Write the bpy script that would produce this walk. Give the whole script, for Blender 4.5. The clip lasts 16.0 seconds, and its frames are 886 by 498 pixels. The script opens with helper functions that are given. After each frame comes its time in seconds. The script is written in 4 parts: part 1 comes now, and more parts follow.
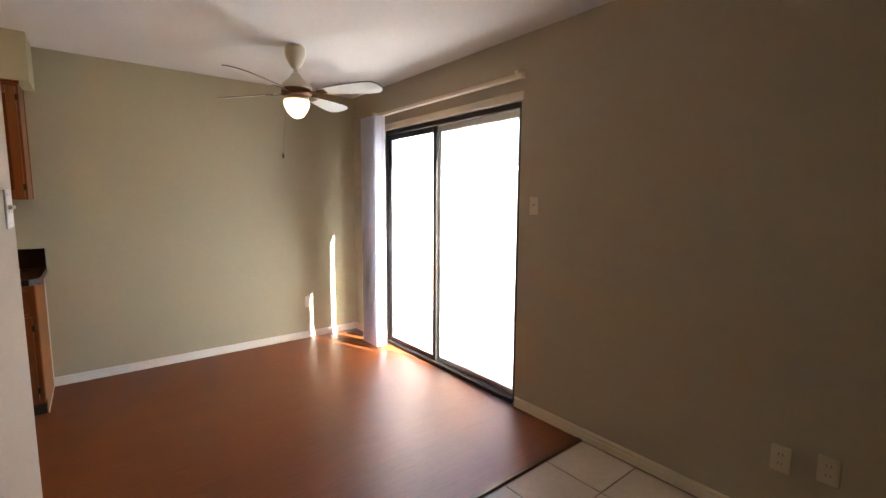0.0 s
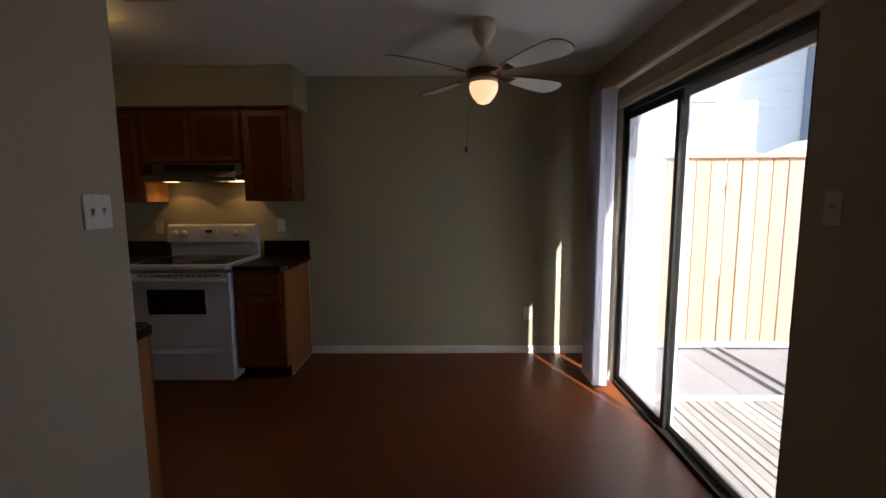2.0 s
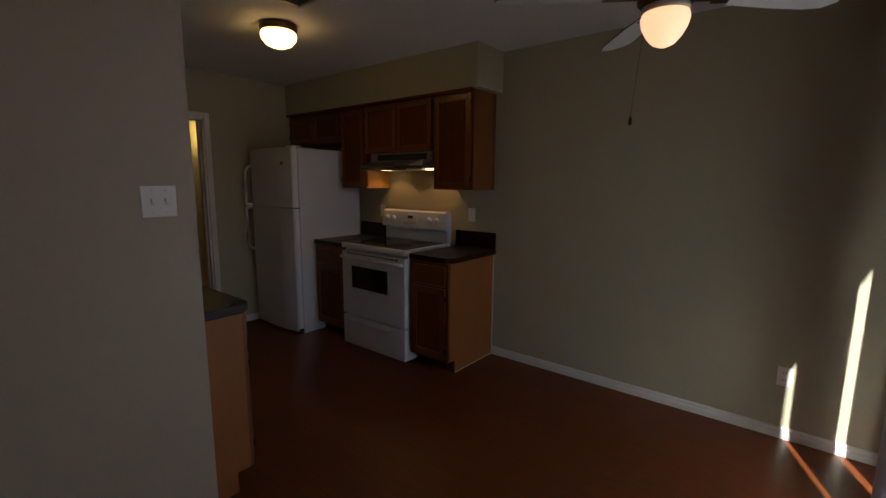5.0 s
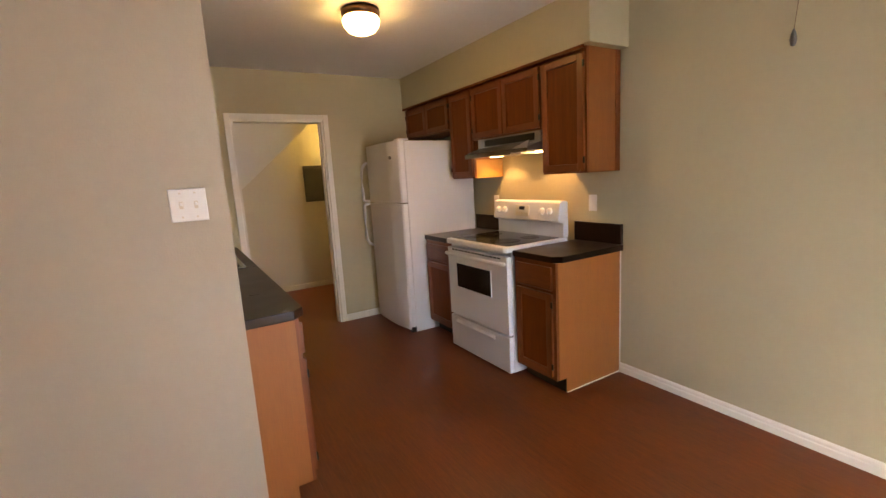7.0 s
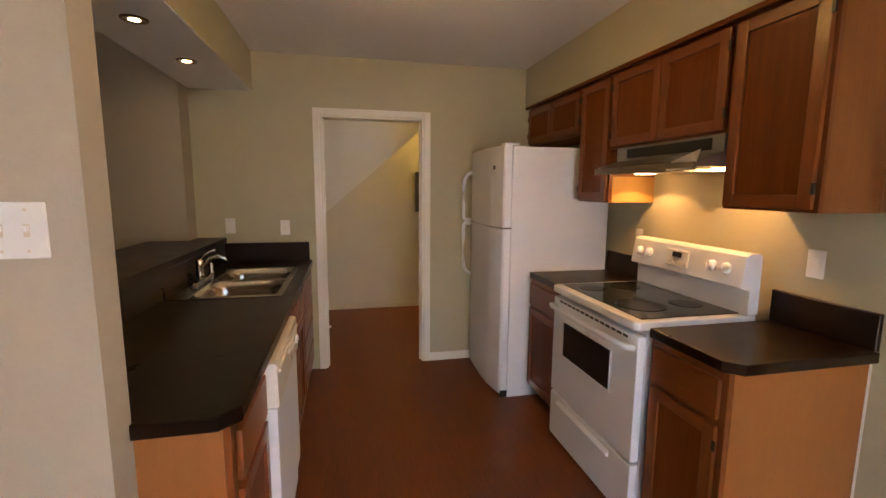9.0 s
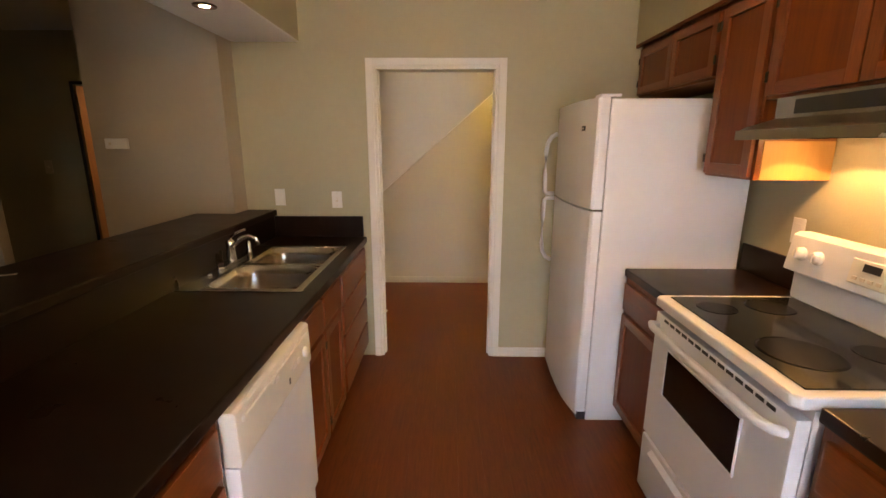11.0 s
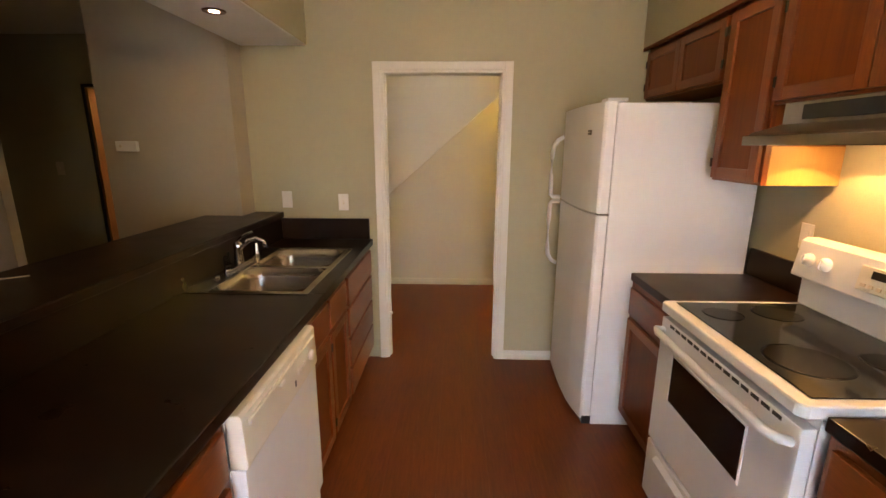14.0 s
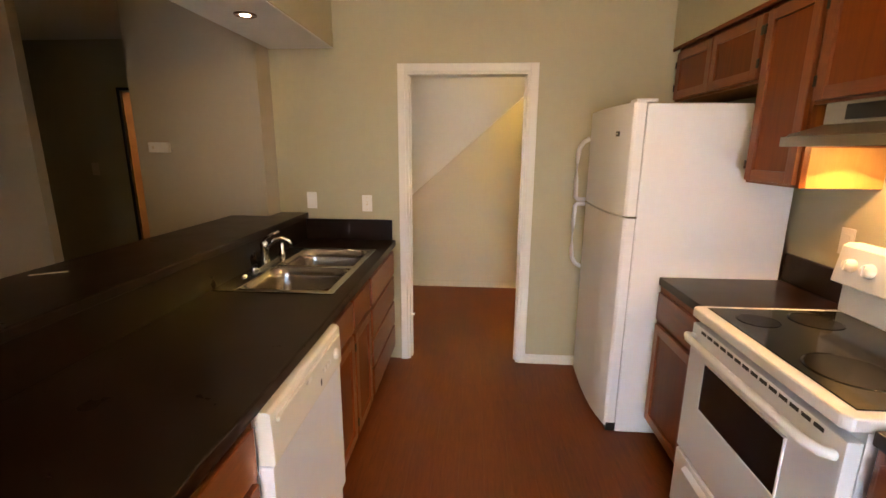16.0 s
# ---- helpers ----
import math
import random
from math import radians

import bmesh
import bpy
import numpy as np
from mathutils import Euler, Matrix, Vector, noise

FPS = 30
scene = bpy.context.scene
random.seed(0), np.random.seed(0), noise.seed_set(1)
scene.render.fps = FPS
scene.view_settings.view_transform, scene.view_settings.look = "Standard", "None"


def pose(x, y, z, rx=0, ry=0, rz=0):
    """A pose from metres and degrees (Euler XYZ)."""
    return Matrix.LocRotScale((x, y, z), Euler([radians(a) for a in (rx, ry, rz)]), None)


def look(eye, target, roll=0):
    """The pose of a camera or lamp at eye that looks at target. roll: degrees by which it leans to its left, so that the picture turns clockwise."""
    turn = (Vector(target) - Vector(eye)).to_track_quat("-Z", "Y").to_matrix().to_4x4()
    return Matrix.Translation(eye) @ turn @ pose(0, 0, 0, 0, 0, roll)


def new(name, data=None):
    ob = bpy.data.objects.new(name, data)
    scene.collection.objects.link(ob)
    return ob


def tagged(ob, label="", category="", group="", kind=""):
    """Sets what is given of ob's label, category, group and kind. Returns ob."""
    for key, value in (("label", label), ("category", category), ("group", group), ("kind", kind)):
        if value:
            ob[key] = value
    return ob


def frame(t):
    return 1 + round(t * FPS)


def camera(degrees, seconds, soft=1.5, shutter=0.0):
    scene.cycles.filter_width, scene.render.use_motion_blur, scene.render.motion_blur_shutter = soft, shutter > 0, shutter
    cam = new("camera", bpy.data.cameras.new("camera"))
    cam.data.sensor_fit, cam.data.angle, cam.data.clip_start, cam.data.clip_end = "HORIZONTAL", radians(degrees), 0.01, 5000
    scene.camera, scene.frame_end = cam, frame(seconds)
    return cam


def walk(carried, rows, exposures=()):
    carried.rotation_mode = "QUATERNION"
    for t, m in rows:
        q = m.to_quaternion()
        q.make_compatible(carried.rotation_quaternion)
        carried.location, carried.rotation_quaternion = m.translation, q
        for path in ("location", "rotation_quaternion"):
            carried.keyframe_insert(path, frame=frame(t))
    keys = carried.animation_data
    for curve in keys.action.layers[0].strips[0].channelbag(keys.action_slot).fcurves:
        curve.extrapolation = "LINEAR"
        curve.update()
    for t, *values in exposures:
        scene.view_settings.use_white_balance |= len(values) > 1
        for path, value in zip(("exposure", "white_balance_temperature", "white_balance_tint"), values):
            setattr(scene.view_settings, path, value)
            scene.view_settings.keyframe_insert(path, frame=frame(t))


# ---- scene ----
cam = camera(90.5, 16.0)
PATH = [
    (0, (0.388, -0.216, 1.432), (1.626, 1.338, 1.207), 0.4),
    (0.5, (0.638, -0.07, 1.437), (1.545, 1.687, 1.135), 0.6),
    (1, (0.849, 0.028, 1.453), (1.472, 1.9, 1.127), 0.6),
    (1.5, (1.146, 0.084, 1.45), (1.34, 2.057, 1.185), 0.9),
    (2, (1.346, 0.177, 1.437), (1.323, 2.163, 1.202), -0.3),
    (2.5, (1.524, 0.352, 1.443), (1.262, 2.315, 1.159), 0.1),
    (3, (1.698, 0.472, 1.444), (1.289, 2.412, 1.182), -0.8),
    (3.5, (1.907, 0.551, 1.473), (1.256, 2.423, 1.204), -0.9),
    (4, (2.011, 0.632, 1.455), (1.224, 2.447, 1.161), -2.1),
    (4.5, (2.037, 0.799, 1.453), (1.024, 2.504, 1.193), -1.0),
    (4.7, (2.031, 0.886, 1.478), (0.906, 2.516, 1.204), -0.3),
    (6.8, (2.066, 1.518, 1.442), (0.46, 2.655, 1.085), -2.5),
    (7, (1.991, 1.582, 1.443), (0.293, 2.587, 1.116), -3.4),
    (7.5, (1.818, 1.747, 1.462), (0.102, 2.735, 1.184), -2.0),
    (8, (1.655, 1.966, 1.476), (-0.169, 2.73, 1.174), -0.5),
    (8.5, (1.487, 2.131, 1.48), (-0.411, 2.696, 1.202), -0.0),
    (9, (1.235, 2.269, 1.484), (-0.701, 2.692, 1.213), 0.4),
    (9.5, (1.055, 2.337, 1.489), (-0.899, 2.625, 1.172), 0.3),
    (10, (0.894, 2.453, 1.493), (-1.063, 2.592, 1.105), 0.5),
    (10.2, (0.82, 2.519, 1.505), (-1.14, 2.584, 1.111), 0.0),
    (12.3, (0.621, 2.58, 1.567), (-1.32, 2.531, 1.085), 0.1),
    (12.5, (0.631, 2.58, 1.565), (-1.309, 2.543, 1.079), 0.2),
    (13, (0.658, 2.584, 1.559), (-1.279, 2.559, 1.06), -0.2),
    (13.5, (0.673, 2.581, 1.565), (-1.273, 2.566, 1.104), 0.2),
    (14, (0.672, 2.569, 1.563), (-1.275, 2.519, 1.105), 0.2),
    (14.5, (0.669, 2.557, 1.564), (-1.274, 2.47, 1.101), 0.4),
    (15, (0.661, 2.547, 1.552), (-1.275, 2.44, 1.061), 0.5),
    (15.5, (0.659, 2.542, 1.554), (-1.276, 2.421, 1.065), 0.3),
    (16, (0.668, 2.542, 1.555), (-1.277, 2.407, 1.109), 0.3),
]
EXPOSURES = [
    (0.0, 4.3, 6270, 8), (0.5, 3.43, 6270, 8), (1.0, 2.78, 6120, 8), (1.5, 2.35, 5890, 8), (2.0, 1.65, 5890, 8), (2.5, 1.15, 5770, 8),
    (3.5, 0.85, 5770, 8), (4.7, 1.15, 5770, 8), (5.5, 3.05, 6220, 10), (6.2, 4.36, 6400, 10), (6.8, 4.41, 6800, 12), (8.0, 4.43, 6800, 13),
    (8.5, 4.40, 6800, 13), (9.0, 4.33, 6750, 13), (9.5, 4.37, 6700, 13), (10.2, 4.63, 6600, 13), (12.3, 4.87, 6600, 9), (14.5, 4.92, 6600, 9),
    (16.0, 5.13, 6600, 9),
]
walk(cam, [(t, look(eye, target, roll)) for t, eye, target, roll in PATH], EXPOSURES)

# ---- world and large lights ----
SUN_TRAVEL = Vector((-0.352, 0.936, -0.815)).normalized()
world = bpy.data.worlds.new("world")
scene.world = world
world.use_nodes = True
wn = world.node_tree
sky = wn.nodes.new("ShaderNodeTexSky")
sky.sky_type = "NISHITA"
sky.sun_disc = False
sky.sun_elevation = math.asin(-SUN_TRAVEL.z)
sky.sun_rotation = math.atan2(-SUN_TRAVEL.x, -SUN_TRAVEL.y)
wn.nodes["Background"].inputs["Strength"].default_value = 0.15
wn.links.new(sky.outputs["Color"], wn.nodes["Background"].inputs["Color"])
sun_data = bpy.data.lights.new("sun", "SUN")
sun_data.energy, sun_data.angle, sun_data.color = 4.2, radians(0.5), (1.0, 0.95, 0.87)
sun = new("sun", sun_data)
sun.rotation_mode = "QUATERNION"
sun.rotation_quaternion = SUN_TRAVEL.to_track_quat("-Z", "Y")


# ---- materials ----
def material(name, base, rough=0.5, metal=0.0, vary=0.08, grain=60.0, blot=3.0, bump=0.0, bump_scale=200.0, stretch=(1, 1, 1), coat=0.0, per_object=0.0, second=None, spec=0.5):
    """A surface with variation at two scales, fine relief and, if asked, a tone of its own for each object."""
    m = bpy.data.materials.new(name)
    m.use_nodes = True
    t = m.node_tree
    n, l = t.nodes, t.links
    b = n["Principled BSDF"]
    b.inputs["Roughness"].default_value = rough
    b.inputs["Metallic"].default_value = metal
    b.inputs["Coat Weight"].default_value = coat
    b.inputs["Specular IOR Level"].default_value = spec
    b.inputs["Coat Roughness"].default_value = 0.15
    co = n.new("ShaderNodeTexCoord")
    mp = n.new("ShaderNodeMapping")
    mp.inputs["Scale"].default_value = stretch
    l.new(co.outputs["Object"], mp.inputs["Vector"])
    fine, wide = n.new("ShaderNodeTexNoise"), n.new("ShaderNodeTexNoise")
    fine.inputs["Scale"].default_value, wide.inputs["Scale"].default_value = grain, blot
    fine.inputs["Detail"].default_value, wide.inputs["Detail"].default_value = 6, 4
    l.new(mp.outputs["Vector"], fine.inputs["Vector"])
    l.new(mp.outputs["Vector"], wide.inputs["Vector"])
    if per_object:
        info = n.new("ShaderNodeObjectInfo")
        shift = n.new("ShaderNodeVectorMath")
        shift.operation = "MULTIPLY_ADD"
        shift.inputs[1].default_value = (1, 1, 1)
        cmb = n.new("ShaderNodeCombineXYZ")
        mul = n.new("ShaderNodeMath")
        mul.operation = "MULTIPLY"
        mul.inputs[1].default_value = 37.0
        l.new(info.outputs["Random"], mul.inputs[0])
        for k in range(3):
            l.new(mul.outputs[0], cmb.inputs[k])
        l.new(mp.outputs["Vector"], shift.inputs[0])
        l.new(cmb.outputs[0], shift.inputs[2])
        l.new(shift.outputs[0], fine.inputs["Vector"])
        l.new(shift.outputs[0], wide.inputs["Vector"])
    add = n.new("ShaderNodeMath")
    add.operation = "ADD"
    l.new(fine.outputs["Fac"], add.inputs[0])
    l.new(wide.outputs["Fac"], add.inputs[1])
    ramp = n.new("ShaderNodeMapRange")
    ramp.inputs["From Min"].default_value, ramp.inputs["From Max"].default_value = 0.6, 1.4
    l.new(add.outputs[0], ramp.inputs["Value"])
    mix = n.new("ShaderNodeMix")
    mix.data_type = "RGBA"
    dark = second or tuple(c * (1 - vary) for c in base)
    light = base if second else tuple(min(1, c * (1 + vary)) for c in base)
    mix.inputs["A"].default_value = (*dark, 1)
    mix.inputs["B"].default_value = (*light, 1)
    l.new(ramp.outputs[0], mix.inputs["Factor"])
    colour = mix.outputs["Result"]
    if per_object:
        tone = n.new("ShaderNodeMapRange")
        tone.inputs["To Min"].default_value, tone.inputs["To Max"].default_value = 1 - per_object, 1 + per_object
        l.new(info.outputs["Random"], tone.inputs["Value"])
        hsv = n.new("ShaderNodeHueSaturation")
        l.new(tone.outputs[0], hsv.inputs["Value"])
        l.new(colour, hsv.inputs["Color"])
        colour = hsv.outputs["Color"]
    l.new(colour, b.inputs["Base Color"])
    rr = n.new("ShaderNodeMapRange")
    rr.inputs["To Min"].default_value, rr.inputs["To Max"].default_value = max(0.02, rough - 0.07), min(1, rough + 0.07)
    l.new(wide.outputs["Fac"], rr.inputs["Value"])
    l.new(rr.outputs[0], b.inputs["Roughness"])
    if bump:
        rel = n.new("ShaderNodeTexNoise")
        rel.inputs["Scale"].default_value, rel.inputs["Detail"].default_value = bump_scale, 3
        l.new(mp.outputs["Vector"], rel.inputs["Vector"])
        bp = n.new("ShaderNodeBump")
        bp.inputs["Strength"].default_value, bp.inputs["Distance"].default_value = bump, 0.004
        l.new(rel.outputs["Fac"], bp.inputs["Height"])
        l.new(bp.outputs["Normal"], b.inputs["Normal"])
    return m


def glow(name, colour, strength):
    m = bpy.data.materials.new(name)
    m.use_nodes = True
    b = m.node_tree.nodes["Principled BSDF"]
    b.inputs["Base Color"].default_value = (0.85, 0.8, 0.7, 1)
    b.inputs["Emission Color"].default_value = (*colour, 1)
    b.inputs["Emission Strength"].default_value = strength
    b.inputs["Roughness"].default_value = 0.3
    return m


def glass(name, tint=(1, 1, 1), rough=0.0):
    m = bpy.data.materials.new(name)
    m.use_nodes = True
    b = m.node_tree.nodes["Principled BSDF"]
    b.inputs["Base Color"].default_value = (*tint, 1)
    b.inputs["Transmission Weight"].default_value = 1.0
    b.inputs["Roughness"].default_value = rough
    b.inputs["IOR"].default_value = 1.45
    return m


# One wall paint in two tones: greenish and warmer light put into the colours.
WALL = material("wall_paint_greenish_light", (0.44, 0.400, 0.262), 0.62, vary=0.03, grain=25, blot=1.2, bump=0.18, bump_scale=140)
WALL_B = material("wall_paint_warm_light", (0.45, 0.385, 0.285), 0.62, vary=0.03, grain=25, blot=1.2, bump=0.18, bump_scale=140)
CLOSETWALL = material("closet_wall_paint", (0.66, 0.61, 0.50), 0.62, vary=0.03, grain=25, blot=1.2, bump=0.18, bump_scale=140)
CEIL = material("ceiling_texture", (0.74, 0.725, 0.69), 0.9, vary=0.04, grain=40, blot=2, bump=0.7, bump_scale=90)
TRIM = material("trim_paint", (0.74, 0.72, 0.66), 0.4, vary=0.03, grain=30, blot=4, bump=0.05)
CREAM = material("cream_trim_paint", (0.70, 0.62, 0.48), 0.45, vary=0.04, grain=30, blot=4, bump=0.05)
PLANK = material("laminate_plank", (0.20, 0.053, 0.0115), 0.40, spec=0.38, vary=0.3, grain=22, blot=5, stretch=(1.2, 16, 16), bump=0.06, bump_scale=40, per_object=0.045, second=(0.098, 0.0225, 0.0052))
BASEDARK = material("subfloor", (0.05, 0.02, 0.01), 0.8)
TILE = material("floor_tile_ceramic", (0.52, 0.42, 0.32), 0.35, vary=0.1, grain=30, blot=4, bump=0.05, per_object=0.05)
GROUT = material("grout", (0.25, 0.21, 0.17), 0.9, vary=0.15)
OAK = material("stained_oak", (0.235, 0.061, 0.0098), 0.34, vary=0.3, grain=26, blot=4, stretch=(9, 9, 0.9), bump=0.1, bump_scale=60, coat=0.12, per_object=0.08, second=(0.125, 0.032, 0.0065))
OAK_H = material("stained_oak_rail", (0.225, 0.058, 0.0094), 0.34, vary=0.3, grain=26, blot=4, stretch=(0.9, 9, 9), bump=0.1, bump_scale=60, coat=0.12, per_object=0.08, second=(0.125, 0.032, 0.0065))
OAK_PANEL = material("stained_oak_panel", (0.185, 0.048, 0.0075), 0.42, vary=0.3, grain=16, blot=3, stretch=(5, 5, 0.3), bump=0.02, bump_scale=30, spec=0.15, per_object=0.08, second=(0.115, 0.028, 0.0046))
# Base cabinet sides in a paler oak tone, wall cabinet sides in a darker.
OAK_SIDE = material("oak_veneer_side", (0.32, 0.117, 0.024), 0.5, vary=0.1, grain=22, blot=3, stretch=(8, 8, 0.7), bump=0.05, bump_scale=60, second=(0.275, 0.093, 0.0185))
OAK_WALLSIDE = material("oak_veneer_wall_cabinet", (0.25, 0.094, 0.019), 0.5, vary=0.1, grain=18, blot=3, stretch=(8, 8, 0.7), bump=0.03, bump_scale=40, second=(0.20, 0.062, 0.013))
# Cabinet side oak with the hood lamp's light put into a paler colour.
OAK_LAMPLIT = material("oak_side_lamplit", (0.50, 0.27, 0.07), 0.45, vary=0.08, grain=18, blot=3, stretch=(8, 8, 0.7), second=(0.44, 0.22, 0.055))
COUNTER = material("dark_laminate", (0.0135, 0.0050, 0.0026), 0.30, spec=0.26, vary=0.04, grain=300, blot=6, bump=0.0, bump_scale=400)
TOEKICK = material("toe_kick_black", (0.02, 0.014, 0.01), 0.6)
WHITE = material("white_enamel", (0.71, 0.72, 0.745), 0.36, vary=0.012, grain=20, blot=2, bump=0.02, bump_scale=300, coat=0.08)
WHITE_TEX = material("white_textured_steel", (0.73, 0.74, 0.76), 0.42, vary=0.02, grain=20, blot=2, bump=0.12, bump_scale=500)
BISQUE = material("bisque_enamel", (0.74, 0.71, 0.62), 0.33, vary=0.02, grain=20, blot=2, coat=0.2)
PLASTIC = material("white_plastic", (0.78, 0.76, 0.72), 0.4, vary=0.02)
ALMOND = material("almond_plastic", (0.66, 0.58, 0.45), 0.4, vary=0.03)
BLACK = material("black_plastic", (0.012, 0.012, 0.012), 0.35, vary=0.2)
GLASSTOP = material("black_glass_top", (0.012, 0.012, 0.013), 0.09, vary=0.2, grain=80, blot=6)
RING = material("burner_ring_print", (0.005, 0.0042, 0.0038), 0.2, spec=0.14, vary=0.25, grain=90, blot=14)
OVENGLASS = material("oven_window_glass", (0.012, 0.012, 0.014), 0.12, vary=0.2)
STEEL = material("brushed_steel", (0.37, 0.335, 0.30), 0.23, metal=1.0, vary=0.05, grain=40, blot=5)
CHROME = material("chrome", (0.75, 0.74, 0.72), 0.07, metal=1.0, vary=0.02)
HOODMETAL = material("hood_metal", (0.32, 0.30, 0.28), 0.32, metal=0.9, vary=0.08)
BRONZE = material("dark_bronze_aluminium", (0.035, 0.03, 0.026), 0.4, metal=0.6, vary=0.15)
ALU = material("mill_aluminium", (0.66, 0.71, 0.74), 0.4, metal=0.35, vary=0.08)
BRASS = material("aged_bronze", (0.13, 0.075, 0.04), 0.35, metal=0.9, vary=0.2)
FANWHITE = material("fan_cream_enamel", (0.62, 0.56, 0.44), 0.35, vary=0.03)
BLADE = material("fan_blade_white", (0.68, 0.69, 0.64), 0.42, vary=0.03)
BLADE_EDGE = material("fan_blade_edge", (0.12, 0.08, 0.05), 0.5, vary=0.1)
VANE = material("blind_vinyl", (0.80, 0.78, 0.83), 0.45, vary=0.03, grain=30, blot=4)
CEDAR = material("cedar_board", (0.64, 0.39, 0.235), 0.75, vary=0.2, grain=22, blot=4, stretch=(9, 9, 0.8), bump=0.25, bump_scale=50, per_object=0.12, second=(0.50, 0.28, 0.155))
DECK_PALE = material("pale_batten", (0.42, 0.38, 0.33), 0.8, vary=0.15)
DECK = material("weathered_deck_board", (0.40, 0.365, 0.32), 0.8, vary=0.2, grain=24, blot=3, stretch=(14, 1, 10), bump=0.3, bump_scale=50, per_object=0.14, second=(0.24, 0.21, 0.18))
DECK_GREY = material("grey_deck_board", (0.30, 0.285, 0.275), 0.8, vary=0.2, grain=24, blot=3, stretch=(10, 1, 10), bump=0.3, bump_scale=50, per_object=0.14, second=(0.20, 0.19, 0.185))
SIDING = material("lap_siding_paint", (0.72, 0.72, 0.71), 0.6, vary=0.05, grain=20, blot=1)
# Siding of the shaded wing: the bluish shade is put into the colour.
SIDING_SHADE = material("lap_siding_shade", (0.21, 0.235, 0.29), 0.65, vary=0.06, grain=20, blot=1)
SHINGLE = material("roof_shingle", (0.16, 0.15, 0.16), 0.9, vary=0.25, grain=30, blot=4)
SOIL = material("dry_ground", (0.21, 0.205, 0.195), 0.95, vary=0.25, grain=12, blot=0.6, bump=0.4, bump_scale=20)
WARMWOOD = material("hall_door_wood", (0.42, 0.20, 0.075), 0.45, vary=0.15, grain=20, blot=3, stretch=(8, 8, 0.8))
PANELGREY = material("breaker_panel_grey", (0.075, 0.07, 0.065), 0.5, vary=0.1)
vt = VANE.node_tree
tl, mx = vt.nodes.new("ShaderNodeBsdfTranslucent"), vt.nodes.new("ShaderNodeMixShader")
tl.inputs["Color"].default_value = (0.82, 0.80, 0.86, 1)
mx.inputs[0].default_value = 0.5
vt.links.new(vt.nodes["Principled BSDF"].outputs[0], mx.inputs[1])
vt.links.new(tl.outputs[0], mx.inputs[2])
vt.links.new(mx.outputs[0], vt.nodes["Material Output"].inputs["Surface"])
CLEAR = glass("window_glass")
gt = CLEAR.node_tree
dust, mx2 = gt.nodes.new("ShaderNodeBsdfTranslucent"), gt.nodes.new("ShaderNodeMixShader")
dust.inputs["Color"].default_value = (0.86, 0.91, 0.96, 1)
smear = gt.nodes.new("ShaderNodeTexNoise")
smear.inputs["Scale"].default_value, smear.inputs["Detail"].default_value = 3.0, 4
film_ = gt.nodes.new("ShaderNodeMapRange")
film_.inputs["To Min"].default_value, film_.inputs["To Max"].default_value = 0.015, 0.05
gt.links.new(smear.outputs["Fac"], film_.inputs["Value"])
gt.links.new(film_.outputs[0], mx2.inputs[0])
gt.links.new(gt.nodes["Principled BSDF"].outputs[0], mx2.inputs[1])
gt.links.new(dust.outputs[0], mx2.inputs[2])
gt.links.new(mx2.outputs[0], gt.nodes["Material Output"].inputs["Surface"])
DUSTY = CLEAR.copy()
DUSTY.name = "dusty_window_glass"
for nd in DUSTY.node_tree.nodes:
    if nd.type == "MAP_RANGE":
        nd.inputs["To Min"].default_value, nd.inputs["To Max"].default_value = 0.13, 0.32
# Pane with the blue of reflected sky put into its base colour.
HOUSEPANE = material("sky_tinted_pane", (0.30, 0.42, 0.50), 0.12, vary=0.1)
GLOBE = glow("fan_globe_glow", (1.0, 0.51, 0.255), 0.42)
DOME = glow("dome_glow", (1.0, 0.59, 0.18), 1.8)
HOODLAMP = glow("hood_lamp_glow", (1.0, 0.56, 0.22), 1.6)
CANLAMP = glow("can_lamp_glow", (1.0, 0.68, 0.34), 5.5)
HALLLAMP = glow("stair_lamp_glow", (1.0, 0.64, 0.16), 16.0)
ROOMLAMP = glow("room_lamp_glow", (1.0, 0.58, 0.26), 5.0)
CLOSETFILL = glow("closet_fill_glow", (1.0, 0.84, 0.66), 0.85)


# ---- building helpers ----
def box(bm, x0, x1, y0, y1, z0, z1, bevel=0.0, seg=1):
    """A box from its limits, with its edges rounded by bevel."""
    r = bmesh.ops.create_cube(bm, size=1.0)
    vs = r["verts"]
    bmesh.ops.scale(bm, vec=(abs(x1 - x0), abs(y1 - y0), abs(z1 - z0)), verts=vs)
    bmesh.ops.translate(bm, vec=((x0 + x1) / 2, (y0 + y1) / 2, (z0 + z1) / 2), verts=vs)
    if bevel:
        es = list({e for v in vs for e in v.link_edges})
        bmesh.ops.bevel(bm, geom=es, offset=bevel, segments=seg, affect="EDGES", profile=0.7)
    return bm


def boxes(*limits, bevel=0.0, seg=1):
    bm = bmesh.new()
    for b in limits:
        box(bm, *b, bevel=bevel, seg=seg)
    return bm


